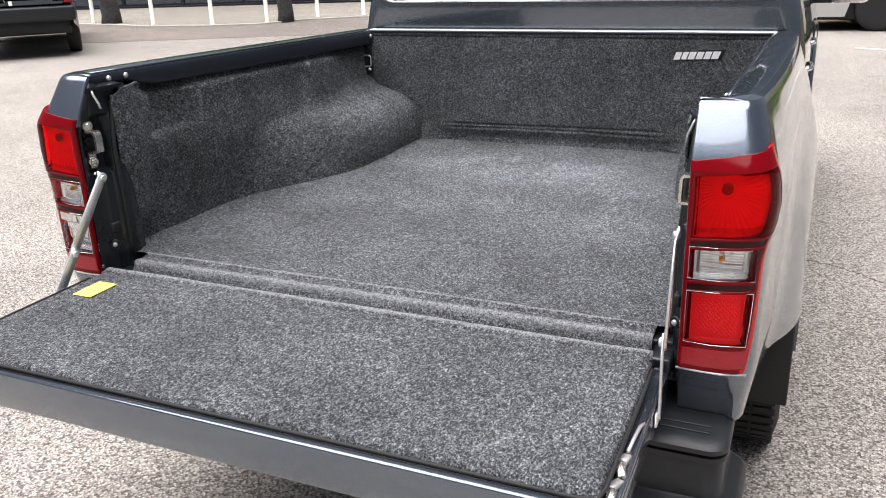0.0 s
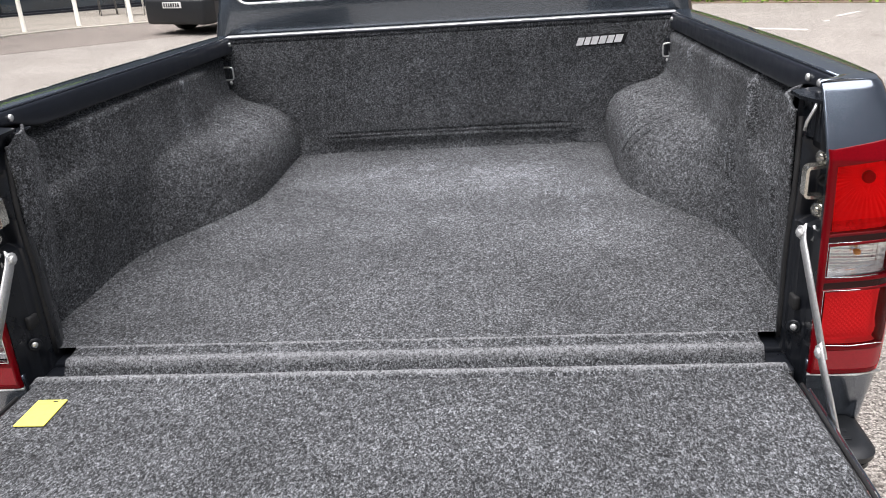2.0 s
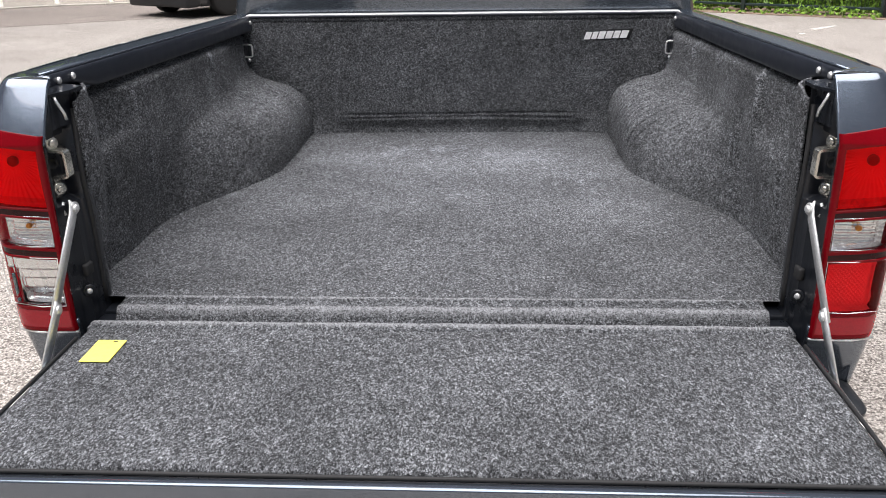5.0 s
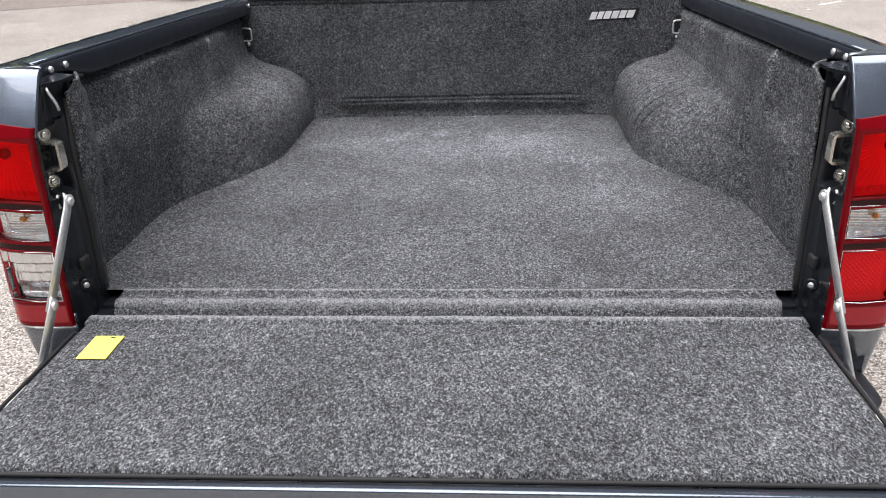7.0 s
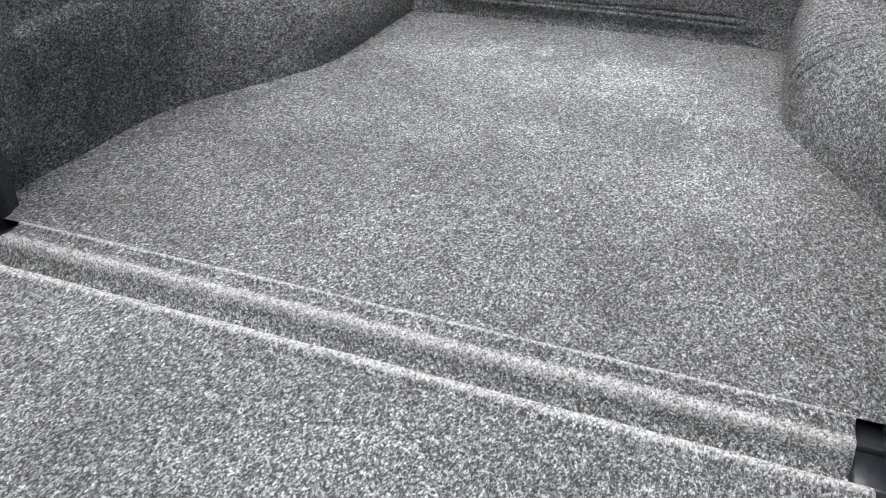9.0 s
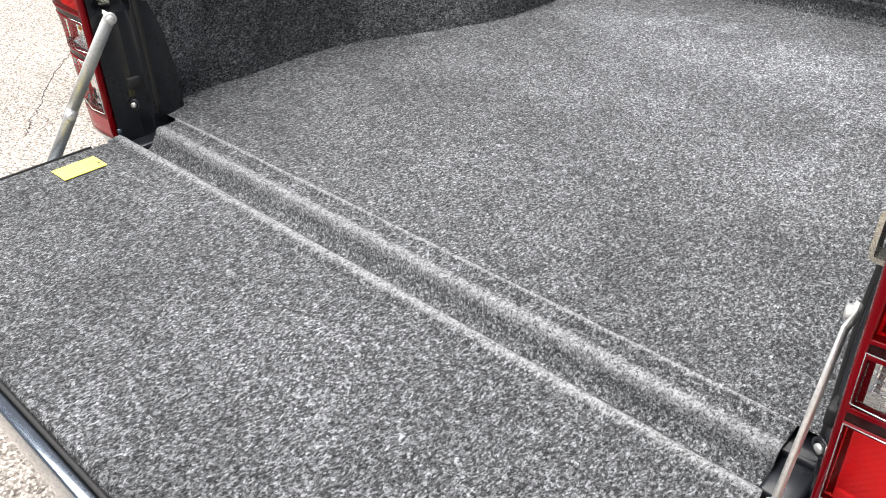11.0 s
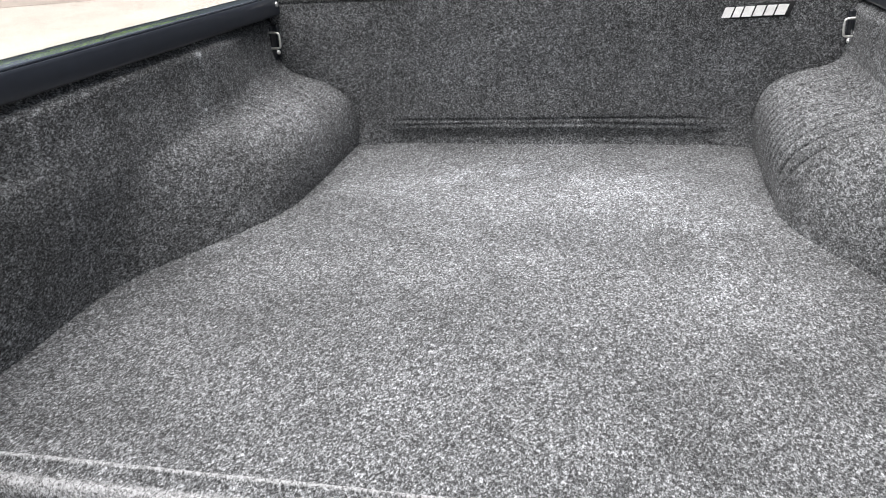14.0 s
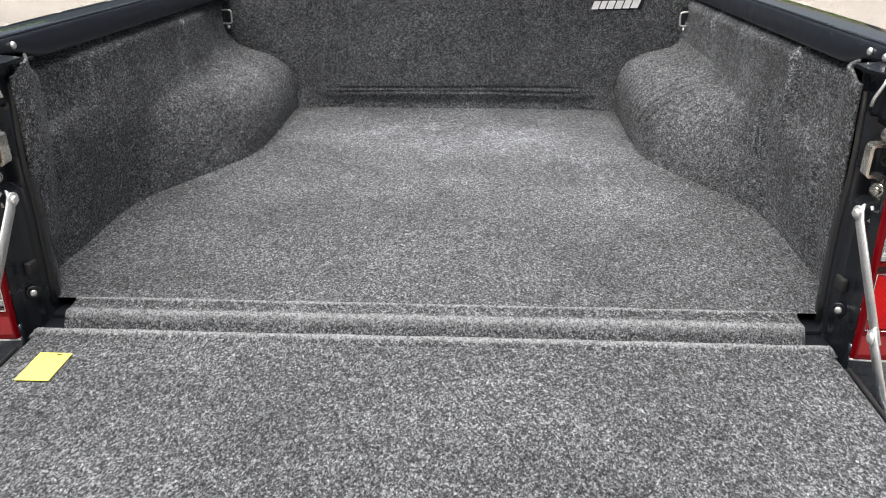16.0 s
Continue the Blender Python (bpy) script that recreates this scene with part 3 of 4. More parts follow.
    ribs = lambda u, v, s, z: bowl_depth("turn", u, s, v, 0.02) + 0.0012 * abs(math.sin(s * 160)) + 0.0006 * math.sin(z * 600)
    part("turn_reflector", grid(lamp(0.0, ribs), 92, 260, None, ZONES["turn"]), REFLECTOR, tail, "silver ribbed reflector")
    part("turn_bulb", lathe([(0, 0.005), (0.006, 0.006), (0.009, 0.005), (0.011, 0.002)], skin(side, 0.066, 0.995, -0.018), (0, -1, 0.1), 16), AMBER, tail, "amber bulb")
    part("turn_lens", grid(lamp(0.0095), 92, 260, None, ZONES["turn"]), CLEAR_LENS, tail, "clear indicator cover")
    if side > 0:
        fog_back = lambda u, v, s, z: bowl_depth("fog", u, s, v, 0.011) + 0.0005 * math.sin(s * 700) * math.sin(z * 700)
    else:
        fog_back = lambda u, v, s, z: bowl_depth("fog", u, s, v, 0.013) + 0.0014 * abs(math.sin(s * 150)) * ease(0.85, 0.87, z) - 0.012 * ease(0.868, 0.845, z) + 0.004 * ease(0.905, 0.907, z) + 0.004 * ease(0.885, 0.887, z)
    part("fog_reflector", grid(lamp(0.0, fog_back), 92, 260, None, ZONES["fog"]), RED_BACK if side > 0 else REFLECTOR, tail)
    part("fog_lens" if side > 0 else "reverse_lens", grid(lamp(0.0095), 92, 260, None, ZONES["fog"]), PINK_LENS if side > 0 else CLEAR_LENS, tail, "red fog lamp cover" if side > 0 else "clear reversing lamp cover")
    frame_pts = [skin(side, s, z, 0.0115) for s, z in ((0.0115, 0.833), (0.0115, 0.935), (0.06, 0.937), (0.121 if side > 0 else 0.134, 0.939), (0.119 if side > 0 else 0.131, 0.88), (0.116 if side > 0 else 0.127, 0.834), (0.06, 0.832), (0.0115, 0.833))]
    part("lamp_bezel", tube(frame_pts, 0.0008, 6), PLATE if side < 0 else REFLECTOR, tail, "thin pale lamp outline")
    for key in ("upper_bar", "lower_bar"):
        part("divider", grid(lamp(0.0085), 92, 260, None, ZONES[key]), RED_BLACK, tail, "blackish bar between the lamp covers")
    turn_pts = [skin(side, s, z, 0.0113) for s, z in ((0.0115, 0.960), (0.0115, 1.0205), (0.06, 1.0225), (0.121 if side > 0 else 0.137, 1.0235), (0.121 if side > 0 else 0.134, 0.962), (0.06, 0.960), (0.0115, 0.960))]
    part("lamp_bezel", tube(turn_pts, 0.0007, 6), REFLECTOR, tail, "thin pale lamp outline")
    part("reflex", grid(lamp(0.0095), 92, 260, None, ZONES["reflex"]), RED_BRIGHT, tail, "red reflector strip")
    part("lamp_tab", tube([(side * 0.846, 0.07, 1.170), (side * 0.851, 0.085, 1.182), (side * 0.855, 0.098, 1.192)], 0.003, 8), RUBBER, tail, "small black tab at the lamp corner")
    part("lamp_gasket", tube([skin(side, s, 0.772, 0.008) for s in (0.0, 0.04, 0.08, 0.126)], 0.0022, 6), STEEL, tail, "pale lower lamp edge")

    # wheel, flap and inner arch
    wheel_at = (side * 0.80, 1.12, 0.37)
    tyre_prof = [(-0.115, 0.235), (-0.118, 0.30), (-0.105, 0.352), (-0.085, 0.366), (0, 0.37), (0.085, 0.366), (0.105, 0.352), (0.118, 0.30), (0.115, 0.235)]
    for name_y in (1.12, 4.16):
        wheel = part("wheel", lathe([(-0.1, 0.05), (-0.1, 0.236), (0.08, 0.236), (0.1, 0.225), (0.085, 0.2), (0.06, 0.19), (0.055, 0.08), (0.075, 0.07), (0.08, 0.03)], (side * (0.80 if name_y < 2 else 0.755), name_y, 0.37), (side, 0, 0), 40), STEEL, truck, "alloy wheel")
        part("tyre", lathe(tyre_prof, (side * (0.80 if name_y < 2 else 0.755), name_y, 0.37), (side, 0, 0), 64), RUBBER, wheel, "black road tyre")
        treads = bmesh.new()
        for k in range(56):
            a = k * math.tau / 56
            turn = Matrix.Translation((side * (0.80 if name_y < 2 else 0.755), name_y, 0.37)) @ Matrix.Rotation(a, 4, "X")
            for x0, x1 in ((-0.105, -0.05), (-0.04, 0.035), (0.045, 0.105)):
                box(x0, x1, -0.014, 0.012, 0.362 if abs(x0 + x1) > 0.1 else 0.366, 0.374, 0.0, treads, turn)
        part("tread", treads, RUBBER, wheel, "", False)
    part("wheel_arch_liner", grid(lambda u, v: (side * (0.62 + 0.27 * v), 1.12 + 0.452 * math.cos(math.pi * (0.02 + 0.96 * u)), 0.40 + 0.452 * math.sin(math.pi * (0.02 + 0.96 * u))), 30, 3), PLASTIC, truck)
    part("mud_flap", box(side * 0.70, side * 0.932, 0.635, 0.652, 0.345, 0.70, 0.006), RUBBER, truck, "black mud flap behind the wheel")

# bed pan, bulkhead, front rail, sill
part("bed_pan", box(-0.80, 0.80, 0.032, 1.58, 0.735, 0.782, 0.006), JAMB, truck)
part("bulkhead", box(-0.84, 0.84, 1.592, 1.606, 0.6, 1.205, 0.004), PAINT, truck)
front_rail = part("front_rail", box(-0.80, 0.80, 1.538, 1.594, 1.226, 1.235, 0.004, None, None, 3), RAIL, truck, "black rail along the front of the bed")
# Pale steel strip paints the highlight along the black rail.
part("front_rail_highlight", box(-0.775, 0.775, 1.545, 1.586, 1.233, 1.2375, 0.002), STEEL, front_rail, "bright strip standing in for the front rail's highlight")
part("rear_sill", box(-0.70, 0.70, -0.035, 0.03, 0.62, 0.755, 0.012), JAMB, truck)
part("chassis_rail", box(-0.5, -0.4, -0.05, 4.6, 0.45, 0.6, 0.01, box(0.4, 0.5, -0.05, 4.6, 0.45, 0.6, 0.01)), JAMB, truck)

# bumper: rounded plan at several heights
def plan_ring(hw, y0, y1, r, z, n=8):
    pts = []
    for cx, cy, a0 in ((hw - r, y0 + r, -90), (hw - r, y1 - r * 0.3, 0)):
        rr = r if cy < y1 - r else r * 0.3
        pts += [(cx + rr * math.cos(radians(a0 + 90 * k / n)) + (r - rr if rr != r else 0), cy + rr * math.sin(radians(a0 + 90 * k / n)), z) for k in range(n + 1)]
    return pts + [(-x, y, z) for x, y, z in reversed(pts)]


def loft(levels, closed_ends=True):
    bm = bmesh.new()
    rings = [[bm.verts.new(p) for p in ring] for ring in levels]
    for lo, hi in zip(rings, rings[1:]):
        for k in range(len(lo)):
            bm.faces.new((lo[k], lo[(k + 1) % len(lo)], hi[(k + 1) % len(lo)], hi[k]))
    if closed_ends:
        bm.faces.new(rings[0][::-1]), bm.faces.new(rings[-1])
    return bm


bumper = part("rear_bumper", loft([plan_ring(*a) for a in ((0.82, -0.1, 0.1, 0.06, 0.34), (0.855, -0.15, 0.1, 0.08, 0.4), (0.866, -0.167, 0.1, 0.09, 0.47), (0.864, -0.164, 0.1, 0.09, 0.502), (0.852, -0.148, 0.1, 0.08, 0.514), (0.834, -0.115, 0.1, 0.05, 0.519), (0.828, -0.104, 0.1, 0.04, 0.526), (0.828, -0.1, 0.1, 0.04, 0.608), (0.835, -0.112, 0.1, 0.04, 0.612), (0.835, -0.112, 0.1, 0.04, 0.622), (0.829, -0.104, 0.1, 0.04, 0.626), (0.829, -0.104, 0.1, 0.04, 0.632), (0.837, -0.125, 0.1, 0.04, 0.637), (0.837, -0.128, 0.1, 0.04, 0.649), (0.831, -0.119, 0.1, 0.035, 0.657), (0.818, -0.1, 0.1, 0.03, 0.66), (0.812, -0.094, 0.1, 0.03, 0.6595))]), PLASTIC, truck, "black moulded rear step bumper")
crisp(bumper, 50)
for side in (-1, 1):
    for y in (-0.082, -0.058):
        part("step_rib", box(side * 0.64, side * 0.80, y - 0.004, y + 0.004, 0.657, 0.6625, 0.0015), PLASTIC, bumper)

# tailgate, let down
tailgate = part("tailgate", box(-0.715, 0.715, -0.556, -0.066, 0.706, 0.768, 0.010, None, None, 3), PAINT, truck, "lowered dark grey tailgate")
crisp(tailgate, 60)
part("tailgate_lip", box(-0.7145, 0.7145, -0.5585, -0.540, 0.712, 0.7905, 0.004), PAINT, tailgate, "bright painted tailgate edge")
part("tailgate_inner", box(-0.688, 0.688, -0.539, -0.075, 0.76, 0.789, 0.002), JAMB, tailgate)
for side in (-1, 1):
    part("gate_rim", box(side * 0.708, side * 0.7155, -0.552, -0.1, 0.76, 0.775, 0.002), PAINT, tailgate, "raised tailgate side rim")
    latch = part("tailgate_latch", box(side * 0.694, side * 0.707, -0.51, -0.36, 0.762, 0.772, 0.003), BRASSY, tailgate, "zinc tailgate latch")
    for k, (y, w, h, tilt) in enumerate(((-0.495, 0.02, 0.012, 12), (-0.465, 0.026, 0.009, -18), (-0.43, 0.022, 0.013, 22), (-0.395, 0.018, 0.010, -10))):
        turn = Matrix.Translation((side * 0.7005, y, 0.774)) @ Matrix.Rotation(radians(tilt), 4, "Z") @ Matrix.Rotation(radians(tilt * 0.6), 4, "X")
        part("latch_plate", box(-0.0068, 0.0068, -w * 0.65, w * 0.65, -0.004, h - 0.002, 0.002, None, turn), STEEL if k % 2 else BRASSY, latch)
    part("latch_rod", tube([(side * 0.7, -0.37, 0.776), (side * 0.702, -0.33, 0.778), (side * 0.704, -0.29, 0.776), (side * 0.712, -0.26, 0.768)], 0.0035, 6), STEEL, latch)
    part("stay_mount", box(side * 0.7155, side * 0.7215, -0.227, -0.199, 0.738, 0.764, 0.003), STEEL, tailgate, "zinc stay mount")

# ---- cab ----
CAB = ((0.45, 0.84), (0.7, 0.875), (1.0, 0.876), (1.15, 0.868), (1.24, 0.853), (1.30, 0.84), (1.34, 0.83), (1.5, 0.80), (1.68, 0.735), (1.75, 0.69), (1.79, 0.6))
def cab_ring(z, n=10):
    hw = lerp(CAB, z)
    y0 = 1.63 + 0.05 * ease(1.3, 1.78, z) + 0.1 * ease(1.7, 1.79, z)
    y1 = lerp(((0.45, 4.95), (0.95, 4.9), (1.05, 4.75), (1.1, 3.9), (1.2, 3.75), (1.79, 2.7)), z)
    r = 0.07
    pts = []
    for cx, cy, a0 in ((hw - r, y0 + r, -90), (hw - r, y1 - r, 0)):
        pts += [(cx + r * math.cos(radians(a0 + 90 * k / n)), cy + r * math.sin(radians(a0 + 90 * k / n)), z) for k in range(n + 1)]
    return pts + [(-x, y, z) for x, y, z in reversed(pts)]


cab = part("cab", loft([cab_ring(z) for z in (0.45, 0.55, 0.7, 0.85, 1.0, 1.05, 1.1, 1.15, 1.2, 1.24, 1.27, 1.3, 1.34, 1.4, 1.5, 1.6, 1.68, 1.72, 1.75, 1.775, 1.79)]), PAINT, truck, "dark grey double cab")


def window_ring(hw, z0, z1, y, r=0.05, n=6):
    pts = []
    for cx, cz, a0 in ((hw - r, z0 + r, -90), (hw - 0.07 - r, z1 - r, 0)):
        pts += [(cx + r * math.cos(radians(a0 + 90 * k / n)), y + 0.11 * (cz + r * math.sin(radians(a0 + 90 * k / n)) - z0), cz + r * math.sin(radians(a0 + 90 * k / n))) for k in range(n + 1)]
    return pts + [(-x, yy, z) for x, yy, z in reversed(pts)]


rear_window = part("rear_window", slab(window_ring(0.742, 1.345, 1.70, 1.626), (0, 0.02, 0)), GLASS, cab, "dark rear cab window", False)
ring = window_ring(0.748, 1.339, 1.706, 1.625)
part("window_trim", tube(ring + ring[:1], 0.0045, 6), CHROME, rear_window, "bright thin window trim")
for side in (-1, 1):
    for y0, y1 in ((1.95, 2.62), (2.70, 3.35)):
        pts = [(side * (lerp(CAB, z) + 0.003), y, z) for y, z in ((y0, 1.25), (y1, 1.25), (y1 - 0.02 if y1 < 3 else y1 - 0.35, 1.66), (y0 + 0.03, 1.66))]
        part("side_window", slab(pts, (-side * 0.02, 0, 0)), GLASS, cab, "dark side window", False)
    for y in (1.78, 2.66, 3.52):
        part("door_gap", box(side * 0.8755, side * 0.879, y - 0.003, y + 0.003, 0.55, 1.08, 0.0), RUBBER, cab, "", False)
    for y in (1.92, 2.82):
        part("door_handle", tube([(side * 0.866, y, 1.06), (side * 0.886, y + 0.03, 1.065), (side * 0.889, y + 0.1, 1.065), (side * 0.886, y + 0.17, 1.065), (side * 0.866, y + 0.2, 1.06)], 0.009, 8), CHROME, cab, "chrome door handle")
    mirror = part("door_mirror", box(side * 0.93, side * 1.12, 3.42, 3.52, 1.2, 1.42, 0.03), CHROME, cab, "chrome door mirror")
    part("mirror_arm", box(side * 0.85, side * 0.95, 3.45, 3.5, 1.2, 1.24, 0.01), PLASTIC, mirror)
    part("front_flare", grid(lambda u, v: (side * (0.84 + 0.055 * ease(0, 0.6, v) - 0.01 * ease(0.7, 1, v)), 4.16 + (0.56 - 0.1 * v) * math.cos(2.5 * u), 0.38 + (0.60 - 0.1 * v) * math.sin(2.5 * u)), 24, 8), PAINT, truck, "flared front wheel arch")
    part("front_flap", box(side * 0.74, side * 0.885, 3.66, 3.675, 0.3, 0.5, 0.005), RUBBER, truck, "black front mud flap")
    part("headlamp", box(side * 0.55, side * 0.89, 4.8, 4.965, 0.84, 0.98, 0.03), CLEAR_LENS, truck)
part("windscreen", slab([(-0.72, 3.70, 1.13 + 0.1), (0.72, 3.70, 1.23), (0.6, 2.86, 1.74), (-0.6, 2.86, 1.74)], (0, 0.02, 0.03)), GLASS, cab, "dark windscreen", False)

# ---- carpet bed liner ----
liner = thing("bed_liner", "charcoal felt carpet liner fitted in the truck bed", "bed liner", (0, 0.75, FLOOR))


def lpart(name, bm, material, label=""):
    ob = part(name, bm, material, None, label)
    ob.parent = liner
    ob.matrix_parent_inverse = Matrix.Translation((0, -0.75, -FLOOR))
    return ob


def floor_fn(u, v):
    x, y = -0.775 + 1.55 * u, 0.058 + (FRONT + 0.05 - 0.058) * v
    z = FLOOR + 0.0025 * noise.noise((x * 3.1, y * 3.1, 0.4)) + 0.0012 * noise.noise((x * 11, y * 11, 2.0))
    return (x, y, z + 0.006 * ease(0.09, 0.058, y) * 0.2)


lpart("floor_mat", grid(floor_fn, 120, 120), CARPET_FLOOR, "charcoal felt floor mat with pale scuffs and a painted-in brighter middle")

HINGE = ((0.0665, 0.7985), (0.063, 0.8025), (0.059, 0.8032), (0.055, 0.7995), (0.038, 0.797), (0.025, 0.7975), (0.017, 0.7985), (0.011, 0.7945), (0.003, 0.779), (-0.005, 0.766), (-0.016, 0.760), (-0.028, 0.765), (-0.040, 0.782), (-0.052, 0.796), (-0.060, 0.803), (-0.069, 0.8035), (-0.078, 0.8005), (-0.088, 0.7985))


def hinge_fn(u, v):
    y, z = HINGE[round(v * (len(HINGE) - 1))]
    hw = lerp(((-0.09, 0.686), (-0.06, 0.682), (-0.04, 0.672), (0.0, 0.668), (0.045, 0.667), (0.075, 0.668)), y)
    x = hw * (2 * u - 1)
    return (x, y + 0.0025 * noise.noise((x * 7, 3, y * 20)), z + 0.0012 * noise.noise((x * 16, y * 30, 7)))


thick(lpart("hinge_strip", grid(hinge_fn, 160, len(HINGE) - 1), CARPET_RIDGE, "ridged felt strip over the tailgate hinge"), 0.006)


def gate_fn(u, v):
    y = -0.087 - 0.447 * v
    hw = lerp(((-0.54, 0.692), (-0.3, 0.69), (-0.13, 0.688), (-0.084, 0.686)), y)
    x = hw * (2 * u - 1)
    edge = min(hw - abs(x), y + 0.534)
    return (x, y, 0.7990 + 0.0014 * noise.noise((x * 5, y * 5, 3)) - 0.008 * max(0, 1 - edge / 0.012) ** 2)


gate_mat = thick(lpart("tailgate_mat", grid(gate_fn, 150, 60), CARPET_FLOOR, "charcoal felt tailgate mat"), 0.013)
part("mat_binding", tube([(-0.692, -0.12, 0.794), (-0.695, -0.5, 0.7935), (-0.69, -0.533, 0.7935), (-0.66, -0.5375, 0.7935), (0.66, -0.5375, 0.7935), (0.69, -0.533, 0.7935), (0.695, -0.5, 0.7935), (0.692, -0.12, 0.794)], 0.0035, 8), RUBBER, gate_mat, "black bound mat edge")


def wall_x(y, z, side):
    low = 0.744 + 0.02 * max(0, 1.06 - z) / 0.26
    x = low + 0.013 * ease(1.0, 1.13, z) * ease(0.19, 0.27, y)
    if side < 0:
        x += 0.028 * ease(1.15, 1.45, y) * ease(0.99, 1.06, z)
        x += 0.013 * ease(1.07, 1.09, z) * ease(0.212, 0.235, y) * ease(0.5, 0.3, y)
    x -= 0.038 * (1 - ease(0.10, 0.24, y)) * ease(0.8, 0.9, z)
    x -= 0.030 * (1 - ease(0.06, 0.16, y)) * ease(0.9, 0.8, z)
    # upright folds
    folds = ((0.235, 0.006, 0.014, 0.95, 1.2), (0.293, 0.005, 0.012, 0.82, 1.04), (0.49, 0.007, 0.012, 1.05, 1.23), (0.655, 0.007, 0.009, 0.83, 1.05), (0.635, -0.005, 0.007, 0.83, 1.05), (0.612, 0.007, 0.010, 0.83, 1.06), (0.40, 0.003, 0.02, 0.85, 1.0), (0.88, 0.004, 0.012, 1.14, 1.22), (1.16, 0.006, 0.012, 1.11, 1.2), (1.3, 0.004, 0.015, 1.1, 1.2)) if side > 0 else ((0.235, 0.006, 0.012, 0.98, 1.2), (0.448, 0.005, 0.008, 1.09, 1.17), (0.36, 0.003, 0.02, 0.85, 1.0), (0.485, 0.004, 0.01, 0.95, 1.04), (0.62, 0.003, 0.014, 0.86, 1.02), (1.05, 0.004, 0.012, 1.12, 1.2))
    if side > 0:
        x += 0.014 * (1 - ease(0.478, 0.498, y - 0.18 * (z - 1.05))) * ease(1.02, 1.08, z) * ease(0.16, 0.28, y)
    for fy, depth, width, z0, z1 in folds:
        x -= 1.7 * depth * math.exp(-(((y - fy - 0.18 * (z - 1.05) * (1 if side > 0 else 0.3)) / width) ** 2)) * ease(z0 - 0.03, z0 + 0.03, z) * ease(z1 + 0.03, z1 - 0.03, z)
    x += 0.03 * ease(top_z(y) - 0.085, top_z(y) - 0.05, z) * ease(0.12, 0.3, y)
    return x + 0.004 * noise.noise((y * 6 + side * 9, z * 6, side * 3.3)) + 0.0015 * noise.noise((y * 22 + side, z * 22, 1.3))


ARCH = {
    -1: chaikin([(1.0, -0.004), (0.995, 0.05), (0.94, 0.105), (0.83, 0.146), (0.6, 0.18), (0.37, 0.196), (0.16, 0.208), (0.04, 0.222), (0.0, 0.244)], 2),
    1: chaikin([(1.0, -0.004), (1.0, 0.04), (0.975, 0.1), (0.9, 0.143), (0.72, 0.181), (0.45, 0.2), (0.18, 0.212), (0.045, 0.226), (0.0, 0.25)], 2),
}


def side_fn(side):
    rise = 0.25 if side > 0 else 0.244

    def fn(u, v):
        y = 0.060 + (FRONT + 0.004 - 0.060) * u
        if v < 0.62:
            k = v / 0.62 * (len(ARCH[side]) - 1)
            a, b = ARCH[side][int(k)], ARCH[side][min(int(k) + 1, len(ARCH[side]) - 1)]
            inward, z = (a[n] + (b[n] - a[n]) * (k - int(k)) for n in (0, 1))
            z += FLOOR
        else:
            inward, z = 0.0, FLOOR + rise + (top_z(y) - 0.036 - 0.016 * ease(0.11, 0.07, y) - FLOOR - rise) * (v - 0.62) / 0.38
        full = ease(0.5, 1.08, y - 0.62 * (z - FLOOR))
        x = wall_x(y, z, side)
        if side > 0:
            wave = math.sin((y + 0.45 * (z - 0.9)) * 82 + 1.4 * noise.noise((y * 5, z * 5, 1)))
            pucker = -0.0085 * math.exp(-((wave / 0.3) ** 2)) * math.exp(-((y - 1.24) / 0.22) ** 4) * ease(0.02, 0.2, inward) * ease(0.84, 0.93, z)
        else:
            wave = math.sin((y - 0.3 * (z - 0.9)) * 76 + 1.4 * noise.noise((y * 5, z * 5, 1)))
            pucker = -0.0045 * math.exp(-((wave / 0.3) ** 2)) * math.exp(-((y - 1.3) / 0.17) ** 4) * ease(0.02, 0.2, inward) * ease(0.84, 0.93, z)
        x -= (0.204 if side < 0 else 0.214) * inward * full + pucker * 3
        return (side * x, y, z + 1.5 * pucker)
    return fn


for side in (-1, 1):
    wall = thick(lpart("side_panel", grid(side_fn(side), 430, 130), CARPET_WALL, "felt side panel moulded over the wheel arch"), 0.006, 1.0 if side < 0 else -1.0)


def front_fn(u, v):
    x, z = -0.79 + 1.58 * u, 0.792 + (1.227 - 0.792) * v
    y = FRONT - 0.006 + 0.024 * ease(0.79, 0.87, z) - 0.014 * ease(0.9, 1.2, z)
    across = ease(0.445, 0.40, abs(x + 0.01))
    y += 0.004 * across * (math.exp(-(((z - 0.872 - 0.003 * math.sin(x * 4)) / 0.0045) ** 2)) + 1.1 * math.exp(-(((z - 0.856 - 0.004 * math.cos(x * 5)) / 0.005) ** 2)))
    y += 0.028 * ease(0.56, 0.42, abs(x)) * ease(0.864, 0.81, z)
    fold = abs(z - (0.80 + 0.10 * (0.46 - abs(x)))) / 0.005
    y += 0.005 * math.exp(-fold * fold) * ease(0.5, 0.42, abs(x)) * ease(0.34, 0.4, abs(x))
    y += 0.004 * math.exp(-(((z - 1.211) / 0.0025) ** 2)) * 0.9 - 0.002 * ease(1.211, 1.219, z)
    return (x, y + 0.004 * noise.noise((x * 4, z * 4, 5)) + 0.0012 * noise.noise((x * 18, z * 18, 8)), z)


thick(lpart("front_panel", grid(front_fn, 200, 150), CARPET_WALL, "felt front panel with sewn hem and creases"), 0.006, 1.0)

# sewn logo patch: slanted white blocks on black, no lettering
def on_front(x, z):
    return (x, FRONT + 0.0065, z)


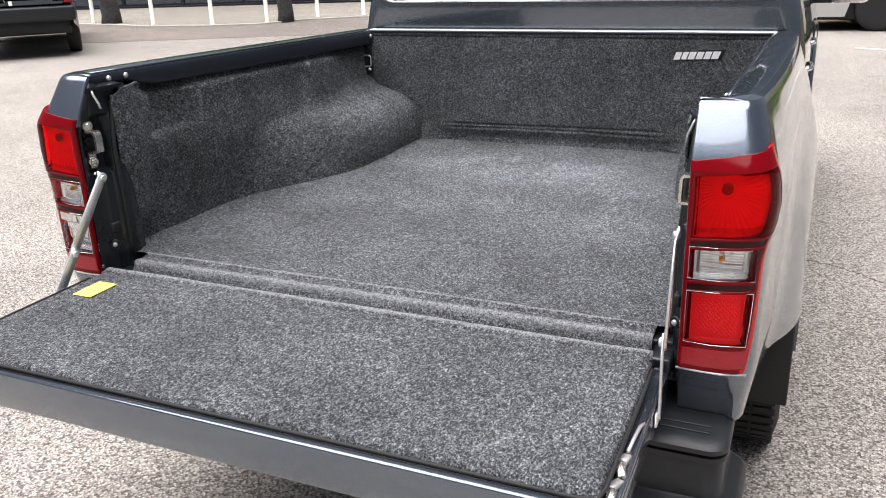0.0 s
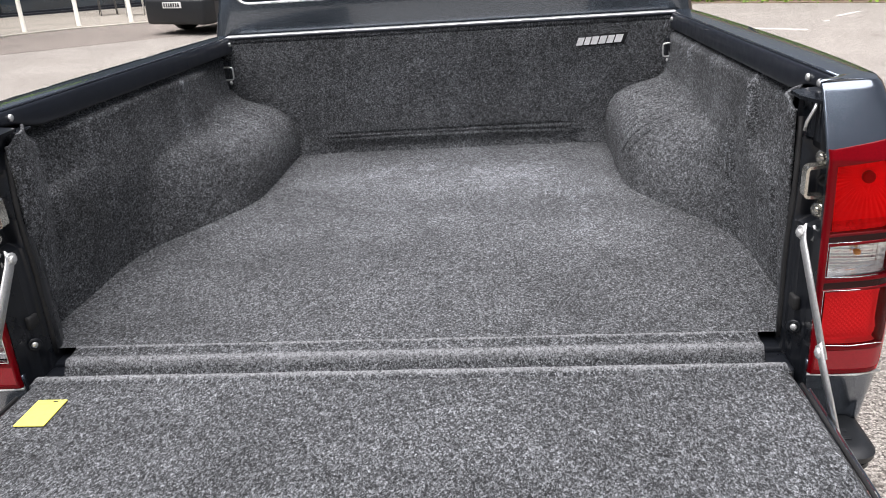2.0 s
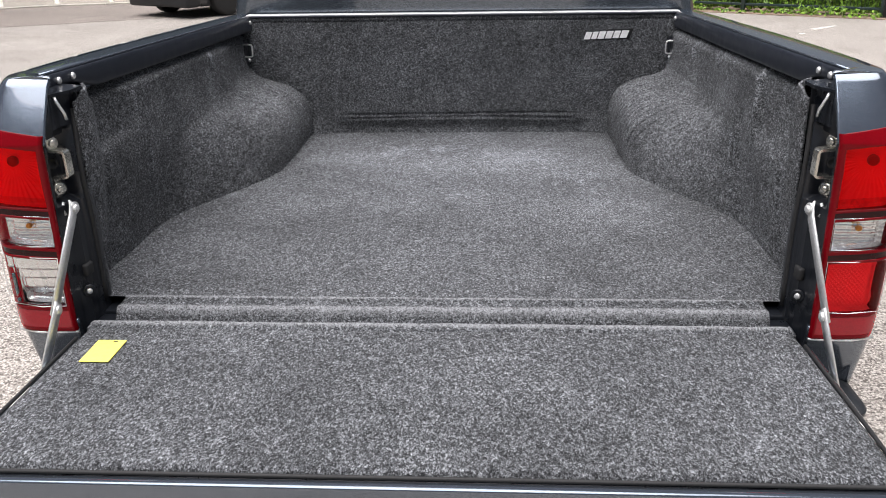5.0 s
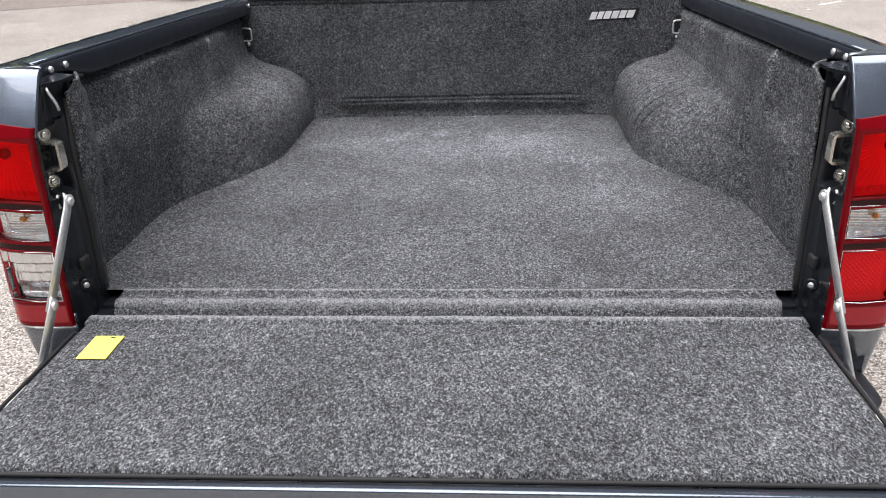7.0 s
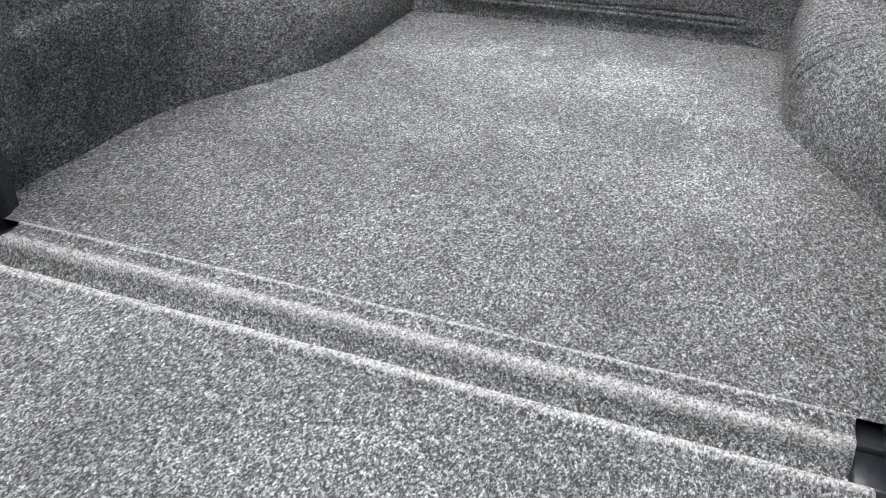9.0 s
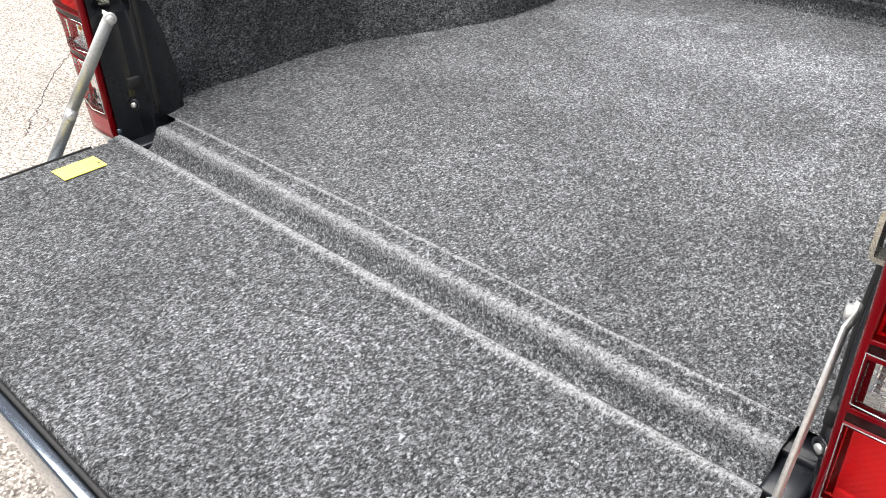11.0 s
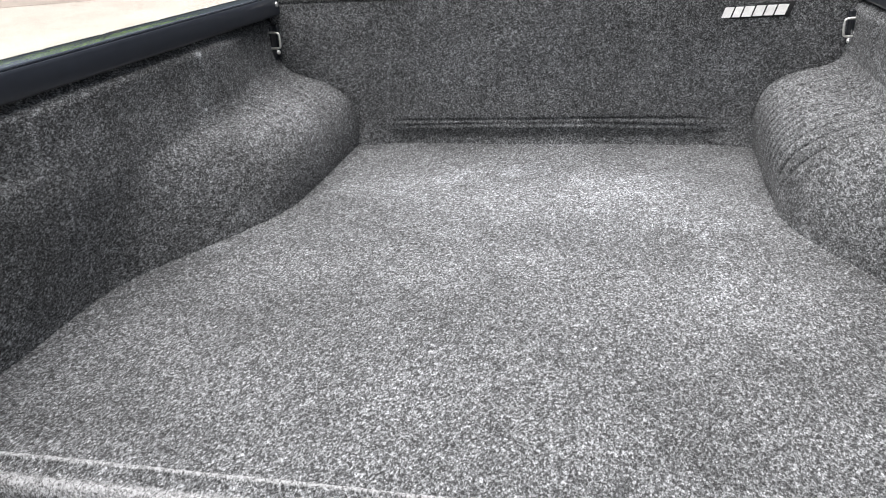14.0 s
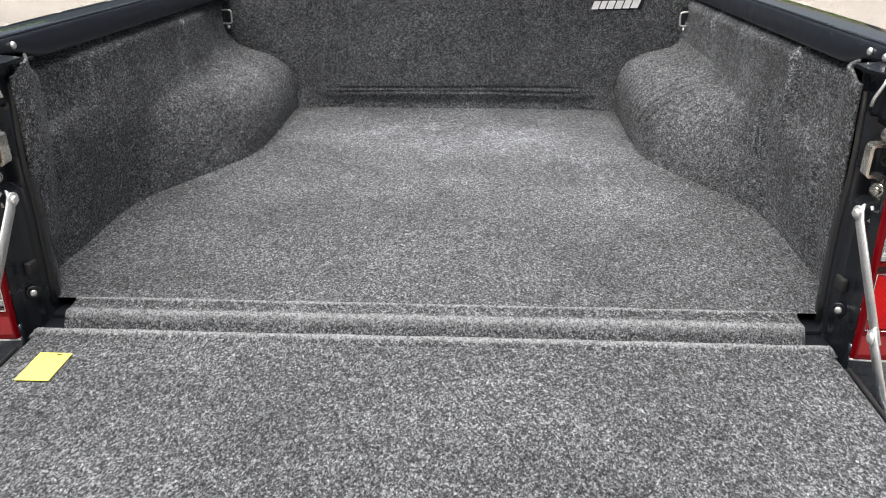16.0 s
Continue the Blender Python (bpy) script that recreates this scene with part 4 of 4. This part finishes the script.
logo = lpart("logo_patch", slab([on_front(0.432, 1.136), on_front(0.604, 1.142), on_front(0.617, 1.178), on_front(0.447, 1.172)], (0, -0.0035, 0), None, 0.001), BLACK_PATCH, "black sewn patch with slanted white blocks")
widths = (0.021, 0.018, 0.022, 0.022, 0.021, 0.024)
x = 0.4415
for w in widths:
    k = (x - 0.4415) * 0.035
    ob = part("logo_block", slab([on_front(x, 1.1415 + k), on_front(x + w, 1.1415 + k), on_front(x + w + 0.0092, 1.167 + k), on_front(x + 0.0092, 1.167 + k)], (0, -0.0022, 0)), WHITE_THREAD, logo, "white embroidered block", False)
    ob.location.y = -0.0045
    x += w + 0.0045

tag = part("yellow_tag", box(-0.636, -0.581, -0.226, -0.142, 0.8005, 0.8025, 0.0008), YELLOW, None, "", False)
tagged(tag, "plain yellow paper tag lying on the tailgate mat", "paper tag")
part("tag_mark", box(-0.604, -0.595, -0.151, -0.148, 0.8022, 0.8032), BLACK_PATCH, tag, "small dark printed mark", False)

# tie-down hooks in the front corners
for side in (-1, 1):
    hook = thing("tie_down_hook", "chrome tie-down hook in front of a filled dark corner gap", "hook", (side * 0.765, 1.52, 1.115), "tie-down hooks")

    def hpart(name, bm, mat, label=""):
        ob = part(name, bm, mat, hook, label)
        ob.matrix_parent_inverse = Matrix.Translation((-side * 0.765, -1.52, -1.115))
        return ob

    # Black block and bolt are added; the corner itself is only a dark gap.
    hpart("corner_gap_filler", box(side * 0.75, side * 0.766, 1.512, 1.55, 1.055, 1.155, 0.004, box(side * 0.740, side * 0.76, 1.534, 1.548, 1.07, 1.155, 0.004)), JAMB, "black filler for the dark gap in the corner")
    hpart("loop", tube(chaikin([(side * 0.768, 1.512, 1.138), (side * 0.737, 1.507, 1.138), (side * 0.728, 1.506, 1.136), (side * 0.726, 1.505, 1.128), (side * 0.726, 1.505, 1.104), (side * 0.728, 1.506, 1.096), (side * 0.737, 1.507, 1.094), (side * 0.768, 1.512, 1.094)], 2), 0.003, 8), STEEL, "bright wire loop")
    hook.location.x -= 0.026 if side < 0 else 0
    hpart("filler_bolt", bolt((side * 0.748, 1.534, 1.079), (-side * 0.2, -1, 0), 0.0045), STEEL)

# ---- car park ----
lane_pts = [(-70, -15.0), (-12.4, 11.0), (-8.3, 12.9), (-5.1, 14.6), (10, 21.8), (10, 24.5), (-5.0, 18.4), (-8.4, 17.25), (-9.6, 16.9), (-10.5, 16.25), (-11.1, 14.95), (-12.3, 14.4), (-13.8, 14.2), (-16.3, 14.7), (-70, 14.0)]
lane = part("road", slab([(x, y, 0.002) for x, y in lane_pts], (0, 0, 0.003)), LANE, None, "", False)
tagged(lane, "strip of browner asphalt along the kerb", "road", "", "structure")
KERB_LINE = [(-70, 14.0), (-26, 14.9), (-16.2, 14.7), (-13.7, 14.2), (-12.2, 14.4), (-11.0, 14.95), (-10.4, 16.2), (-9.5, 16.85), (-8.4, 17.2), (-7.3, 17.5), (-5.0, 18.3), (4, 21.4)]
pave = part("pavement", slab([(x, y + 0.1, -0.05) for x, y in KERB_LINE] + [(4, 60, -0.05), (-70, 60, -0.05)], (0, 0, 0.078)), PAVING, None, "", False)
tagged(pave, "pale concrete pavement in front of the building", "pavement", "", "structure")
kerb = thing("kerb", "weathered pale concrete kerb", "kerb", (0, 0, 0), "", "structure")
for (xa, ya), (xb, yb) in zip(KERB_LINE[1:], KERB_LINE[2:]):
    n = max(1, round(math.hypot(xb - xa, yb - ya) / 0.9))
    for k in range(n):
        p, q = (Vector((xa + (xb - xa) * f, ya + (yb - ya) * f, 0)) for f in (k / n, (k + 1) / n))
        length = (q - p).length
        turn = Matrix.Translation((p + q) / 2) @ Matrix.Rotation(math.atan2(q.y - p.y, q.x - p.x), 4, "Z")
        part("kerbstone", box(-length / 2 + 0.004, length / 2 - 0.004, -0.02, 0.13, -0.05, 0.038 + 0.003 * (k % 2), 0.01, None, turn), KERB, kerb, "", False)

# posts along the kerb
first = None
for px, py in ((-16.1, 14.95), (-13.75, 14.5), (-12.2, 14.75), (-11.0, 15.25), (-10.45, 16.6), (-9.5, 17.2), (-8.43, 17.55), (-7.4, 17.85), (-6.2, 18.3), (-19.5, 15.4)):
    if first is None:
        first = thing("kerb_post", "slim cream painted steel post on the kerb", "post", (px, py, 0.028), "posts along the kerb")
        part("post_shaft", lathe([(0, 0.06), (0.02, 0.06), (0.022, 0.047), (0.98, 0.047), (1.0, 0.03)], (0, 0, 0), (0, 0, 1), 18), POST, first)
        part("post_collar", lathe([(0.8, 0.05), (0.84, 0.05)], (0, 0, 0), (0, 0, 1), 18), PLATE, first)
    else:
        copy_thing(first, pose(px, py, 0.028))

# trees behind the kerb
rng = random.Random(4)


def leaves(bm, centre, radius, count, size, squash=0.8):
    for _ in range(count):
        d = Vector((rng.gauss(0, 1), rng.gauss(0, 1), rng.gauss(0, 1))).normalized() * radius * rng.random() ** 0.4
        p = Vector(centre) + Vector((d.x, d.y, d.z * squash))
        q = Euler((rng.uniform(0, 6.3), rng.uniform(0, 6.3), rng.uniform(0, 6.3))).to_matrix()
        s = size * rng.uniform(0.6, 1.3)
        bm.faces.new([bm.verts.new(p + q @ Vector(c) * s) for c in ((0, -0.6, 0), (0.35, -0.1, 0.08), (0, 0.7, 0), (-0.35, -0.1, 0.08))])


def tree(x, y, lean, girth):
    t = thing("street_tree", "dark-barked street tree beside the kerb", "tree", (x, y, 0.02), "street trees")
    pts = [(0, 0, -0.02), (0.02, 0, 0.2), (lean * 0.4, 0, 0.9), (lean, 0, 2.2), (lean * 1.2, 0.1, 3.4)]
    bm = tube(pts, 0.2, 18, None, [girth * 1.12, girth, girth * 0.9, girth * 0.75, girth * 0.5])
    tips = []
    for k in range(7):
        a = k * 0.9 + rng.random()
        base = Vector((lean * 1.05, 0.05, 2.5 + 0.14 * k))
        tip = base + Vector((math.cos(a) * 1.5, math.sin(a) * 1.5, 1.2 + rng.random()))
        tube([base, (base + tip) / 2 + Vector((0, 0, 0.2)), tip], 0.05, 7, bm, [0.1, 0.06, 0.03])
        tips.append(tip)
    part("trunk", bm, BARK, t, "dark rough trunk")
    crown = bmesh.new()
    for tip in tips:
        for _ in range(5):
            leaves(crown, tip + Vector((rng.uniform(-0.7, 0.7), rng.uniform(-0.7, 0.7), rng.uniform(-0.3, 0.9))), 0.6, 70, 0.11)
    part("crown", crown, LEAF, t, "loose green crown", False, False)


tree(-15.4, 14.85, -0.12, 0.23)
tree(-10.75, 15.65, -0.1, 0.18)

# shopfront behind
shop = thing("shop_building", "long building with a dark glazed shopfront", "building", (-16, 21.05, 0.02))
shop.rotation_euler.z = radians(17.5)
part("wall", box(-26, 20, 0.35, 12, 0.0, 6.5, 0.02, box(-26, 20, -0.05, 0.35, 3.0, 6.5, 0.02)), CLADDING, shop, "blue-grey clad wall", False)
part("plinth", box(-26, 20, -0.02, 0.34, 0.0, 0.07, 0.01), RAIL, shop, "", False)
roof = part("roof", box(-26.2, 20.2, -0.3, 12.2, 6.5, 6.75, 0.03), CLADDING, shop, "flat roof edge", False)
for k in range(23):
    x0 = -26 + 2 * k
    w = part("shop_window", box(x0 + 0.05, x0 + 1.95, 0.12, 0.15, 0.1, 2.95), SHOP_GLASS, shop, "dark blue shop window", False)
    part("window_frame", box(x0 - 0.05, x0 + 0.05, 0.06, 0.2, 0.07, 3.0, 0.008), RAIL, w, "", False)
    part("window_bar", box(x0 + 0.05, x0 + 1.95, 0.08, 0.19, 0.07, 0.13, 0.006), RAIL, w, "", False)

# café furniture between posts and shop
def cafe_chair(x, y, turn, mat, label):
    c = thing("cafe_chair", label, "chair", (x, y, 0.028), "outdoor chairs")
    c.rotation_euler.z = radians(turn)
    for sx in (-1, 1):
        part("leg", tube([(sx * 0.2, -0.2, 0), (sx * 0.19, -0.18, 0.44), (sx * 0.19, -0.17, 0.45)], 0.013, 8), mat, c)
        part("leg", tube([(sx * 0.21, 0.24, 0), (sx * 0.19, 0.19, 0.44), (sx * 0.19, 0.26, 0.85)], 0.013, 8), mat, c)
    part("seat", box(-0.22, 0.22, -0.22, 0.22, 0.435, 0.46, 0.01), mat, c)
    part("backrest", box(-0.2, 0.2, 0.215, 0.235, 0.6, 0.86, 0.008), mat, c)


cafe_chair(-10.2, 20.2, 30, GREY_FURNITURE, "grey metal outdoor chair")
cafe_chair(-9.2, 19.6, 200, WHITE_FURNITURE, "white plastic outdoor chair")
cafe_chair(-7.9, 19.2, 100, GREY_FURNITURE, "grey metal outdoor chair")


# ---- parked vehicles ----
def vehicle(label, category, name, place, turn, paint, length, width, height, shape, plate_front, low=0.42):
    """shape: (share of the length, bonnet or body top, roof top or 0) from the rear to the front."""
    car = thing(name, label, category, place)
    car.rotation_euler.z = radians(turn)
    L, W = length, width / 2
    axle = (0.2 * L, 0.8 * L)

    def hull(u, v):
        y = u * L
        top = lerp([(a * L, b) for a, b, _ in shape], y)
        nose = 1 - 0.16 * ease(0.86 * L, L, y) - 0.08 * ease(0.06 * L, 0, y)
        sill = low + 0.1 * ease(0.93 * L, L, y) + 0.12 * ease(0.07 * L, 0, y)
        for a in axle:
            d = abs(y - a)
            if d < 0.46:
                sill = max(sill, 0.38 + math.sqrt(0.46 ** 2 - d * d))
        a = v * math.pi
        c = math.cos(a)
        x = W * nose * math.copysign(abs(c) ** 0.28, c)
        z = sill + (top - sill) * math.sin(a) ** 0.35
        return (x, y, z)

    body = part("body", grid(hull, 70, 28), paint, car)
    part("underside", box(-W * 0.86, W * 0.86, 0.08 * L, 0.93 * L, low - 0.06, 0.6, 0.03), PLASTIC, car)

    def house(u, v):
        lo, hi = [s for s in shape if s[2]][0][0] * L, [s for s in shape if s[2]][-1][0] * L
        y = lo + u * (hi - lo)
        roof_z, base = lerp([(a * L, c if c else b) for a, b, c in shape], y), lerp([(a * L, b) for a, b, _ in shape], y) - 0.05
        a = v * math.pi
        c = math.cos(a)
        z = base + max(roof_z - base, 0.02) * math.sin(a) ** 0.5
        return (W * (0.93 - 0.2 * ease(base, height, z)) * math.copysign(abs(c) ** 0.35, c), y, z)

    part("greenhouse", grid(house, 30, 20), GLASS, car, "dark cabin windows")
    lo, hi = [s for s in shape if s[2] >= height - 0.08][0][0] * L, [s for s in shape if s[2] >= height - 0.08][-1][0] * L
    part("roof", box(-W * 0.74, W * 0.74, lo, hi, height - 0.06, height + 0.01, 0.03), paint, car)
    for sx in (-1, 1):
        for a in axle:
            wheel = part("wheel", lathe([(-0.09, 0.06), (-0.09, 0.23), (0.07, 0.235), (0.085, 0.22), (0.06, 0.19), (0.05, 0.08), (0.07, 0.06), (0.072, 0.02)], (sx * (W - 0.12), a, 0.37), (sx, 0, 0), 28), STEEL, car)
            part("tyre", lathe([(-0.11, 0.23), (-0.115, 0.31), (-0.1, 0.355), (-0.07, 0.37), (0.07, 0.37), (0.1, 0.355), (0.115, 0.31), (0.11, 0.23)], (sx * (W - 0.12), a, 0.37), (sx, 0, 0), 40), RUBBER, wheel)
        part("head_lamp", box(sx * W * 0.5, sx * W * 0.86, L - 0.2, L - 0.02, 0.72, 0.86, 0.03), CHROME, car)
        part("fog_lamp", lathe([(0, 0.05), (0.03, 0.05)], (sx * W * 0.62, L - 0.02, 0.52), (0, 1, 0), 16), CHROME, car)
        part("rear_lamp", box(sx * W * 0.8, sx * W * 0.96, -0.01, 0.14, 0.88, 1.25, 0.02), RED_BRIGHT, car, "red rear lamp")
    part("rear_bumper", box(-W * 0.97, W * 0.97, -0.12, 0.16, 0.6, 0.84, 0.04), PLASTIC, car)
    part("front_bumper", box(-W * 0.9, W * 0.9, L - 0.3, L + 0.05, 0.2 if low < 0.3 else 0.34, 0.66, 0.06), PLASTIC if paint is BLACK_PAINT else paint, car)
    if plate_front is None:
        return car
    y = L + 0.055 if plate_front else -0.125
    plate = part("number_plate", box(-0.26, 0.26, y - 0.006, y + 0.006, 0.5 if plate_front else 0.65, 0.61 if plate_front else 0.76, 0.002), PLATE, car)
    zc = 0.555 if plate_front else 0.705
    for k in range(7):
        xx = -0.21 + 0.066 * k
        part("plate_bar", box(xx, xx + 0.04, y + (0.006 if plate_front else -0.009), y + (0.009 if plate_front else -0.006), zc - 0.035, zc + 0.035), BLACK_PATCH, plate, "", False)
    return car


PICKUP = ((0.0, 1.2, 0), (0.3, 1.2, 0), (0.36, 1.2, 1.74), (0.58, 1.2, 1.8), (0.72, 1.1, 1.2), (0.97, 1.0, 0), (1.0, 0.75, 0))
SUV = ((0.0, 1.0, 1.1), (0.04, 1.05, 1.62), (0.15, 1.08, 1.72), (0.55, 1.08, 1.7), (0.74, 1.05, 1.1), (0.97, 0.92, 0), (1.0, 0.7, 0))
vehicle("black pickup truck parked facing away", "pickup", "parked_pickup", (-11.27, 8.66, 0), 47, BLACK_PAINT, 5.2, 1.85, 1.8, PICKUP, None)
vehicle("black car parked beside the kerb", "car", "parked_car", (-3.83, 18.03, 0), 150, BLACK_PAINT, 4.4, 1.84, 1.72, SUV, True, 0.26)
vehicle("silver van-like car parked side on", "car", "parked_car", (2.58, 15.28, 0), 94, SILVER_PAINT, 4.5, 1.84, 1.75, SUV, False, 0.24)

# ---- fence with ivy ----
fence = thing("fence", "dark green steel mesh fence overgrown with ivy", "fence", (0, 0, 0), "")
F0, F1 = Vector((1.0, 16.4, 0)), Vector((6.5, 12.89, 0))
way = (F1 - F0).normalized()
fturn = Matrix.Translation(F0) @ Matrix.Rotation(math.atan2(way.y, way.x), 4, "Z")
flen = (F1 - F0).length
for k, d in enumerate((flen, flen - 2.25, flen - 4.5)):
    part("post", box(d - 0.035, d + 0.035, -0.035, 0.035, 0, 1.95, 0.006, None, fturn), FENCE, fence)
for z in (0.14, 1.0, 1.85):
    part("rail", box(0, flen, -0.02, 0.02, z - 0.022, z + 0.022, 0.004, None, fturn), FENCE, fence)
bar = None
for k in range(int(flen / 0.055)):
    d = 0.03 + 0.055 * k
    if bar is None:
        bar = part("bar", lathe([(0.12, 0.004), (1.9, 0.004)], (0, 0, 0), (0, 0, 1), 6), FENCE, fence)
        bar.matrix_local = fturn @ Matrix.Translation((d, -0.0, 0))
    else:
        ob = new("bar", bar.data)
        ob.parent = fence
        ob.matrix_local = fturn @ Matrix.Translation((d, 0, 0))
part("gate_post", box(flen + 0.02, flen + 0.22, -0.06, 0.1, 0, 2.1, 0.01, None, fturn), PLASTIC, fence, "dark gate post")
ivy = bmesh.new()
for k in range(9000):
    p = fturn @ Vector((rng.uniform(-0.2, flen), rng.uniform(0.05, 0.35), 0.1 + 1.75 * rng.random() ** 1.8))
    leaves(ivy, p, 0.05, 2, 0.085)
tagged(part("ivy", ivy, LEAF, None, "", False, False), "green ivy climbing behind the fence", "ivy", "", "stuff")
weeds = bmesh.new()
for k in range(900):
    d = rng.uniform(0.4, flen)
    lush = 0.5 + 0.5 * math.sin(d * 2.3 + 1.0)
    if rng.random() < 0.25 + 0.75 * lush:
        leaves(weeds, fturn @ Vector((d, -0.05 - 0.3 * rng.random() ** 2, 0.02 + 0.16 * lush * rng.random())), 0.03, 2, 0.05)
tagged(part("weeds", weeds, LEAF, None, "", False, False), "low weeds growing along the fence foot", "weeds", "", "stuff")
earth = part("verge", box(-0.3, flen + 0.3, -0.3, 0.8, -0.02, 0.012, 0.0, None, fturn), BRICK, None, "", False)
tagged(earth, "bare brown earth strip under the fence", "verge", "", "structure")
back = part("wall_behind_fence", box(-8, flen + 14, 1.6, 1.85, 0, 2.4, 0.0, None, fturn), BRICK, None, "", False)
tagged(back, "brown brick wall behind the ivy", "wall", "", "structure")

# painted bay lines and scraps on the asphalt
def strip(a, b, width):
    p, q = Vector((*a, 0)), Vector((*b, 0))
    turn = Matrix.Translation((p + q) / 2) @ Matrix.Rotation(math.atan2(q.y - p.y, q.x - p.x), 4, "Z")
    n = (q - p).length / 2
    ob = part("bay_line", box(-n, n, -width / 2, width / 2, 0.001, 0.005, 0.0, None, turn), LINE, None, "", False)
    tagged(ob, "worn white parking bay line", "road marking", "", "structure")


strip((1.39, 11.95), (2.05, 11.62), 0.09)
strip((2.2, 11.55), (3.0, 11.08), 0.09)
strip((3.1, 10.88), (4.06, 10.15), 0.09)
strip((2.16, 13.92), (2.8, 14.45), 0.07)
strip((4.9, 11.45), (5.37, 11.85), 0.06)
strip((4.52, 10.9), (4.6, 10.96), 0.05)

# fine cracks in the asphalt
def crack(points, width):
    rng_c = random.Random(len(points))
    pts = []
    for a, b in zip(points, points[1:]):
        for k in range(14):
            f = k / 14
            pts.append((a[0] + (b[0] - a[0]) * f + rng_c.uniform(-0.012, 0.012), a[1] + (b[1] - a[1]) * f + rng_c.uniform(-0.012, 0.012), 0.0006))
    ob = part("crack", ribbon(pts, (0.3, 1, 0), width, 0.002), RUBBER, None, "", False)
    tagged(ob, "thin dark crack in the worn asphalt", "crack", "", "structure")


crack(((0.96, 2.80), (1.15, 2.71), (1.31, 2.58), (1.5, 2.5)), 0.004)
crack(((-2.75, 0.42), (-2.9, 0.5), (-3.42, 0.86), (-3.8, 1.2)), 0.004)
